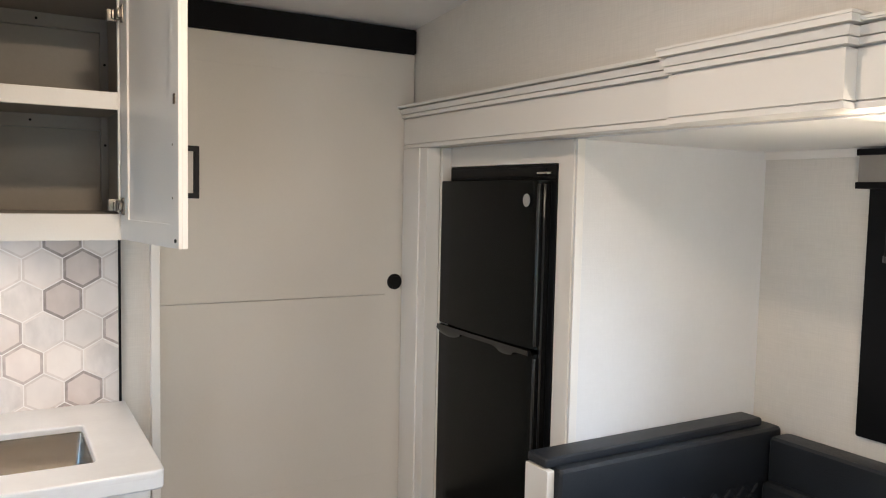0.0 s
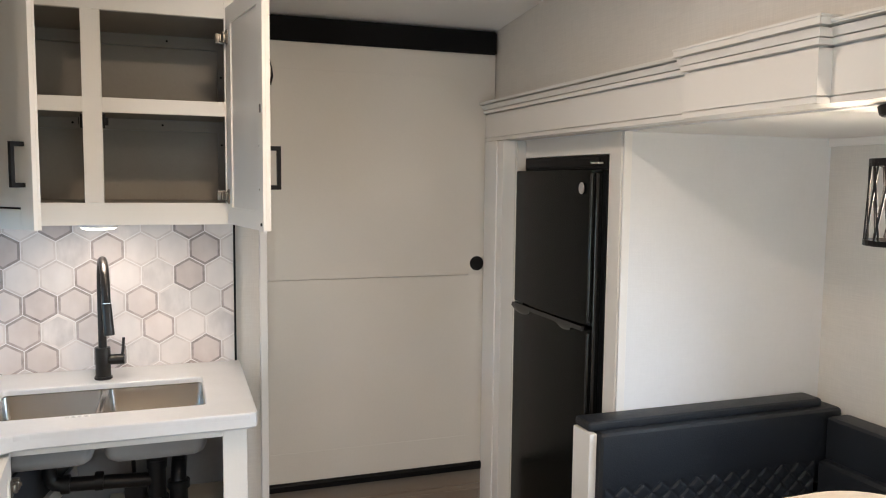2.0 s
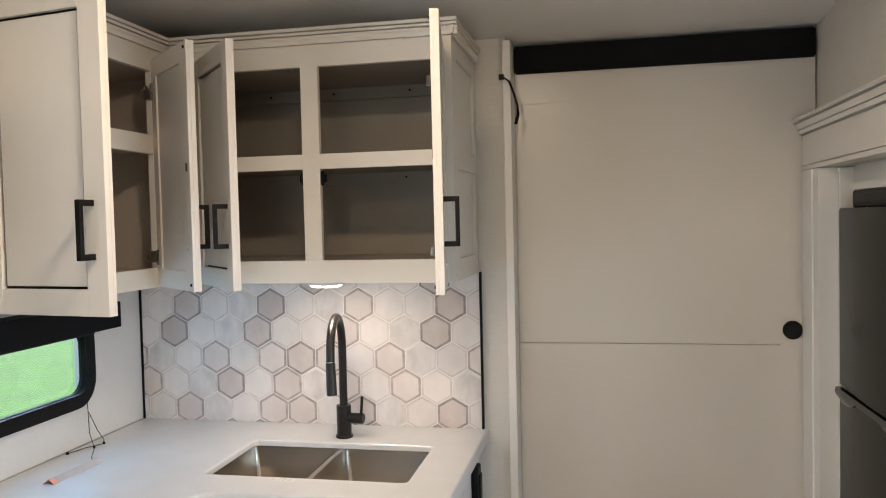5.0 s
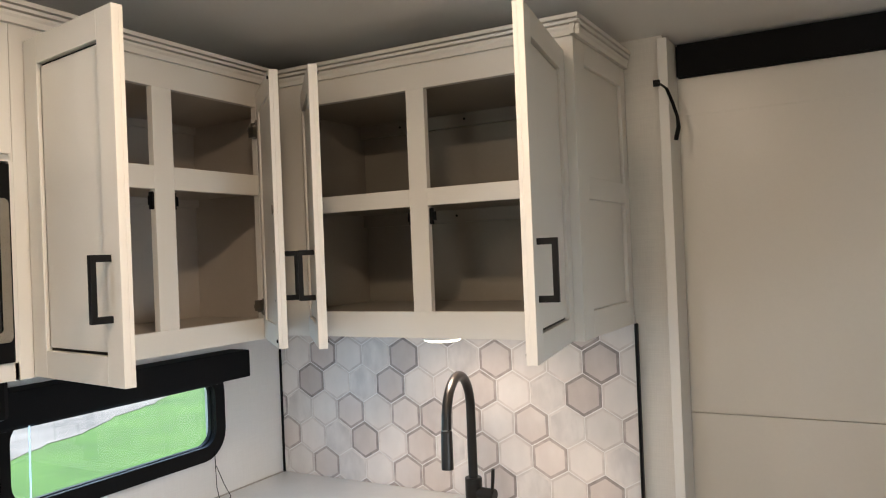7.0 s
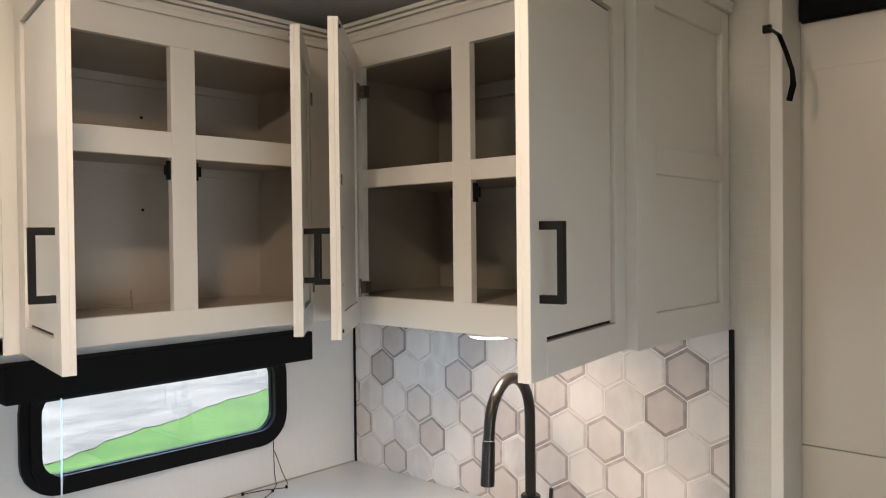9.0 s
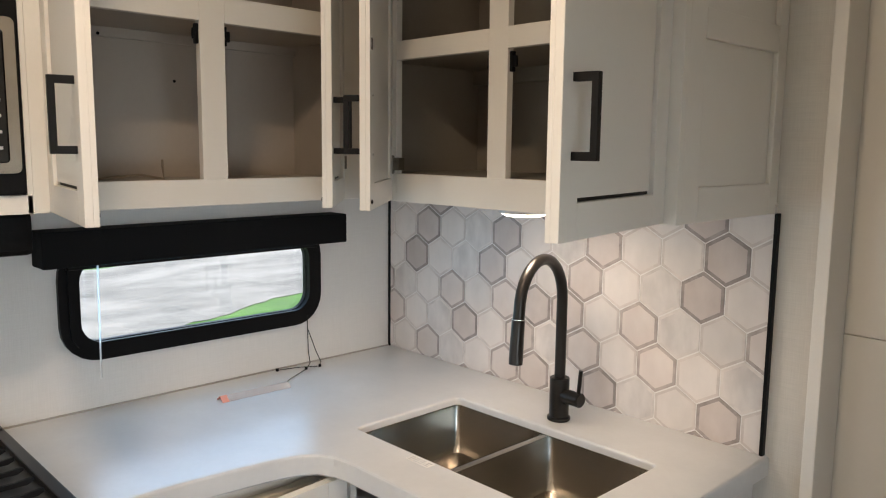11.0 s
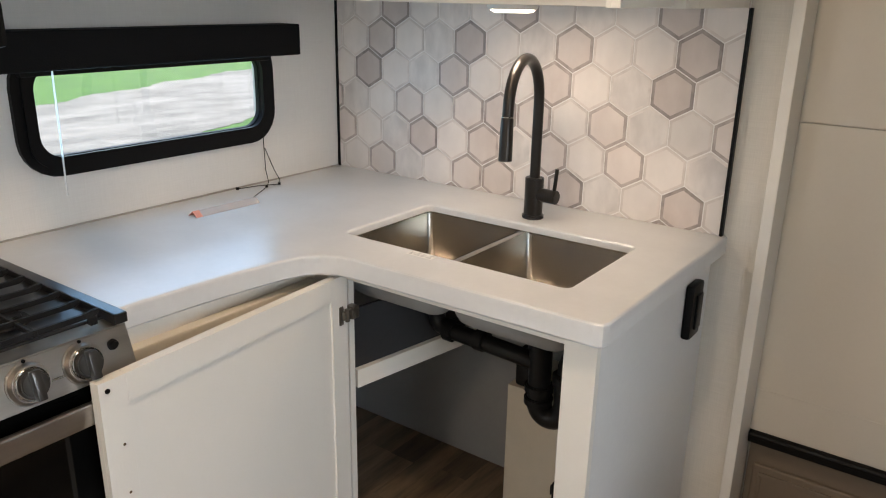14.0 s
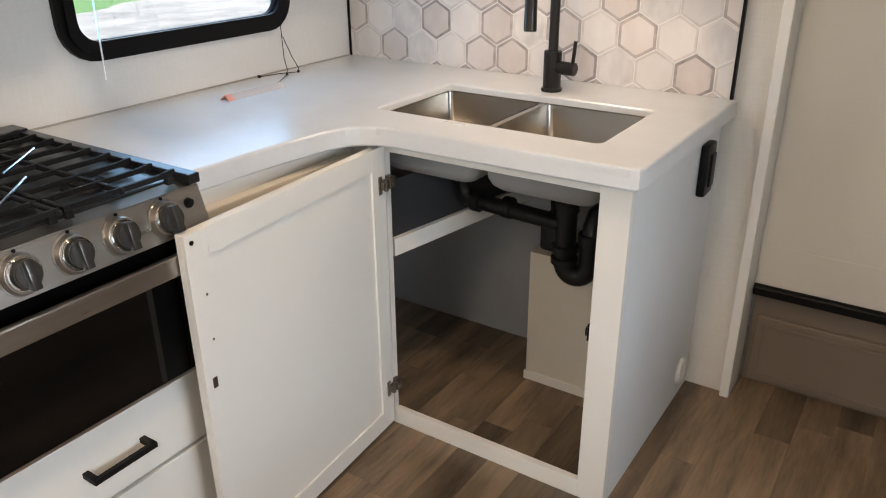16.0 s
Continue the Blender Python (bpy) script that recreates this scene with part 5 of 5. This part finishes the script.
for gy0, gy1, tip in ((0.93, 1.172, -1), (1.180, 1.408, 1)):
    bm = B()
    gx0, gx1 = LEFT + 0.10, RF - 0.006
    z0, z1 = 0.941, 0.950
    yin, yout = (gy0, gy1) if tip > 0 else (gy1, gy0)
    box(bm, gx0, yin, z0, gx1, yin + tip * 0.010, z1, 0.002, 1)
    for k in range(9):
        x = gx0 + 0.004 + (gx1 - gx0 - 0.008) * k / 8
        prof = [(yin, z0), (yout - tip * 0.012, z0), (yout, z0 + 0.006), (yout, z1 + 0.004), (yout - tip * 0.008, z1 + 0.004), (yout - tip * 0.034, z1 + 0.001), (yin, z1 + 0.001)]
        va, vb = [[bm.verts.new((x + q, y, z)) for y, z in prof] for q in (-0.0029, 0.0029)]
        for i in range(7):
            bm.faces.new((va[i], va[(i + 1) % 7], vb[(i + 1) % 7], vb[i]))
        bm.faces.new(va)
        bm.faces.new(vb[::-1])
    yc = yout - tip * 0.115
    box(bm, gx0, yc - 0.004, z0 - 0.003, gx1, yc + 0.004, z1 - 0.001, 0.001, 1)
    for x in (gx0, gx1 - 0.012):
        for y in (gy0 + 0.002, gy1 - 0.020):
            box(bm, x, y, 0.926, x + 0.012, y + 0.014, z0 + 0.001, 0.001, 1)
    bmesh.ops.recalc_face_normals(bm, faces=bm.faces)
    part("grate", bm, IRON, rg, "cast iron grate")
for x in (-0.78, -0.48):
    for y in (1.05, 1.30):
        bm = B()
        cyl(bm, (x, y, 0.926), (x, y, 0.935), 0.045, 0.040, 28, 0.002)
        cyl(bm, (x, y, 0.935), (x, y, 0.943), 0.030, 0.028, 28, 0.002)
        part("burner", bm, IRON, rg, smooth=True)
        bm = B()
        cyl(bm, (x + 0.05, y + 0.01, 0.926), (x + 0.05, y + 0.01, 0.942), 0.003, n=8)
        part("igniter", bm, CHROME, rg)
# Two chrome rods stand for the thin bright lines across the grate.
for k, (a, b) in enumerate((((-0.60, 1.215, 0.9535), (-0.71, 1.342, 0.9535)), ((-0.435, 1.115, 0.9535), (-0.545, 1.228, 0.9535)))):
    bm = B()
    tube(bm, [Vector(a), Vector(b)], 0.0028, 8)
    whole("metal_rod", bm, CHROME, "thin bright rod standing for a bright line across the grate", "rod", "rods on the grate", smooth=True)

dc = thing("drawer_cabinet", (-0.65, 1.18, 0), "white drawer cabinet under the range", "cabinet")
bm = B()
box(bm, LEFT + 0.004, 0.88, 0, -0.392, 1.456, 0.523)
part("body", bm, CAB, dc)
bm = B()
box(bm, -0.392, 0.90, 0.510, -0.366, 1.446, 0.526, 0.002)
part("ledge", bm, STEELH, dc, "thin pale metal ledge")
for z0, z1 in ((0.338, 0.508), (0.150, 0.328), (0.02, 0.140)):
    bm = B()
    box(bm, -0.392, 0.905, z0, -0.370, 1.440, z1, 0.003)
    d = part("drawer", bm, CAB, dc)
    bm = B()
    zc = (z0 + z1) / 2
    box(bm, -0.341, 1.112, zc - 0.006, -0.330, 1.252, zc + 0.006, 0.001)
    for y in (1.112, 1.239):
        box(bm, -0.371, y, zc - 0.006, -0.332, y + 0.013, zc + 0.006, 0.001)
    part("handle", bm, BLACK, d, "matte black flat bar pull")

# ---- backsplash tiles ----
bs = thing("backsplash", (-0.3, 2.69, 0.917), "hexagon-tile backsplash in white, grey and blush tones", "backsplash", kind="structure")
bm = B()
box(bm, -0.978, 2.6905, CT, 0.347, 2.6995, 1.50)
part("grout", bm, GROUT, bs)
for x in (-0.984, 0.347):
    bm = B()
    box(bm, x, 2.684, CT, x + 0.008, 2.6995, 1.476, 0.001)
    part("edge_strip", bm, BLACKP, bs, "thin black edge strip")
P, RZ, TX, TZ = 0.114, 0.0987, 0.242, 1.360
X0, X1, Z0, Z1 = -0.976, 0.347, CT + 0.0005, 1.50


def clip_poly(poly):
    for axis, lim, sign in ((0, X0, 1), (0, X1, -1), (1, Z0, 1), (1, Z1, -1)):
        res = []
        for i, a in enumerate(poly):
            b = poly[(i + 1) % len(poly)]
            ia, ib = (a[axis] - lim) * sign >= 0, (b[axis] - lim) * sign >= 0
            if ia:
                res.append(a)
            if ia != ib:
                t = (lim - a[axis]) / (b[axis] - a[axis])
                res.append((a[0] + t * (b[0] - a[0]), a[1] + t * (b[1] - a[1])))
        poly = res
        if len(poly) < 3:
            return []
    return poly


# kinds from right to left, top row first: P pale, S smudged, F framed, D dark
TILES = ["PDPSPDPSPDPSPD", "DPPFSPDSPDPPP", "PDSPFPPDSPDPPP", "PSFPFDFPFPSFP", "SPFPFSFPDSPFP", "DPSDPFFPSFPPP", "PFPFPSPFFPPSP"]
KINDS = {"P": (TILE_P, EDGE_P), "S": (TILE_S, EDGE_S), "F": (TILE_F, EDGE_F), "D": (TILE_D, EDGE_D)}


def hexagon(cx, cz, r):
    return [(cx + r * math.sin(math.pi * k / 3), cz + r * math.cos(math.pi * k / 3)) for k in range(6)]


def tile_mesh(cx, cz, kind):
    bm = B()
    ro = P / math.sqrt(3) - 0.0019
    for r, y, slot in ((ro, 2.6890, 1), (ro * (0.85 if kind in "FD" else 0.88), 2.6887, 0)):
        poly = clip_poly(hexagon(cx, cz, r))
        if len(poly) < 3:
            continue
        f = [bm.verts.new((x, y, z)) for x, z in poly]
        g = [bm.verts.new((x + (x - cx) * 0.002, 2.6907, z)) for x, z in poly]
        fc = bm.faces.new(f)
        fc.material_index = slot
        for i in range(len(f)):
            j = (i + 1) % len(f)
            q = bm.faces.new((f[i], g[i], g[j], f[j]))
            q.material_index = slot
    if not bm.faces:
        bm.free()
        return None
    bmesh.ops.recalc_face_normals(bm, faces=bm.faces)
    return bm


for j, row in enumerate(TILES):
    cz = TZ + RZ * (1 - j)
    for i, kind in enumerate(row):
        cx = TX - P * i + ((P / 2) if j % 2 == 0 else 0)
        bm = tile_mesh(cx, cz, kind)
        if bm:
            part("tile", bm, KINDS[kind], bs)
    if j % 2:
        bm = tile_mesh(TX + P, cz, "F" if j == 3 else "P")
        if bm:
            part("tile", bm, KINDS["F" if j == 3 else "P"], bs)

# ---- floor planks ----
mesh_cache = {}


def plank_mesh(w, l):
    key = (round(w, 3), round(l, 3))
    if key not in mesh_cache:
        bm = B()
        box(bm, 0, 0, -0.006, w, l, 0.0, 0.0004, 1)
        mesh_cache[key] = mesh_of("plank", bm, PLANK)
    return mesh_cache[key]


rng = random.Random(11)
PW, NEAR = 0.098, 0.60
x = LEFT
while x < SLIDE - 0.01:
    w = min(PW, SLIDE - x)
    cuts = [REAR, NEAR]
    y = NEAR + rng.uniform(0.12, 0.55)
    while y < FRONT - 0.10:
        cuts.append(y)
        y += rng.uniform(0.38, 0.62)
    cuts.append(FRONT)
    for a, b in zip(cuts, cuts[1:]):
        ob = new("plank", plank_mesh(w - 0.0004, b - a - 0.0004))
        ob.parent = floor
        ob.location = (x, a, 0)
    x += PW
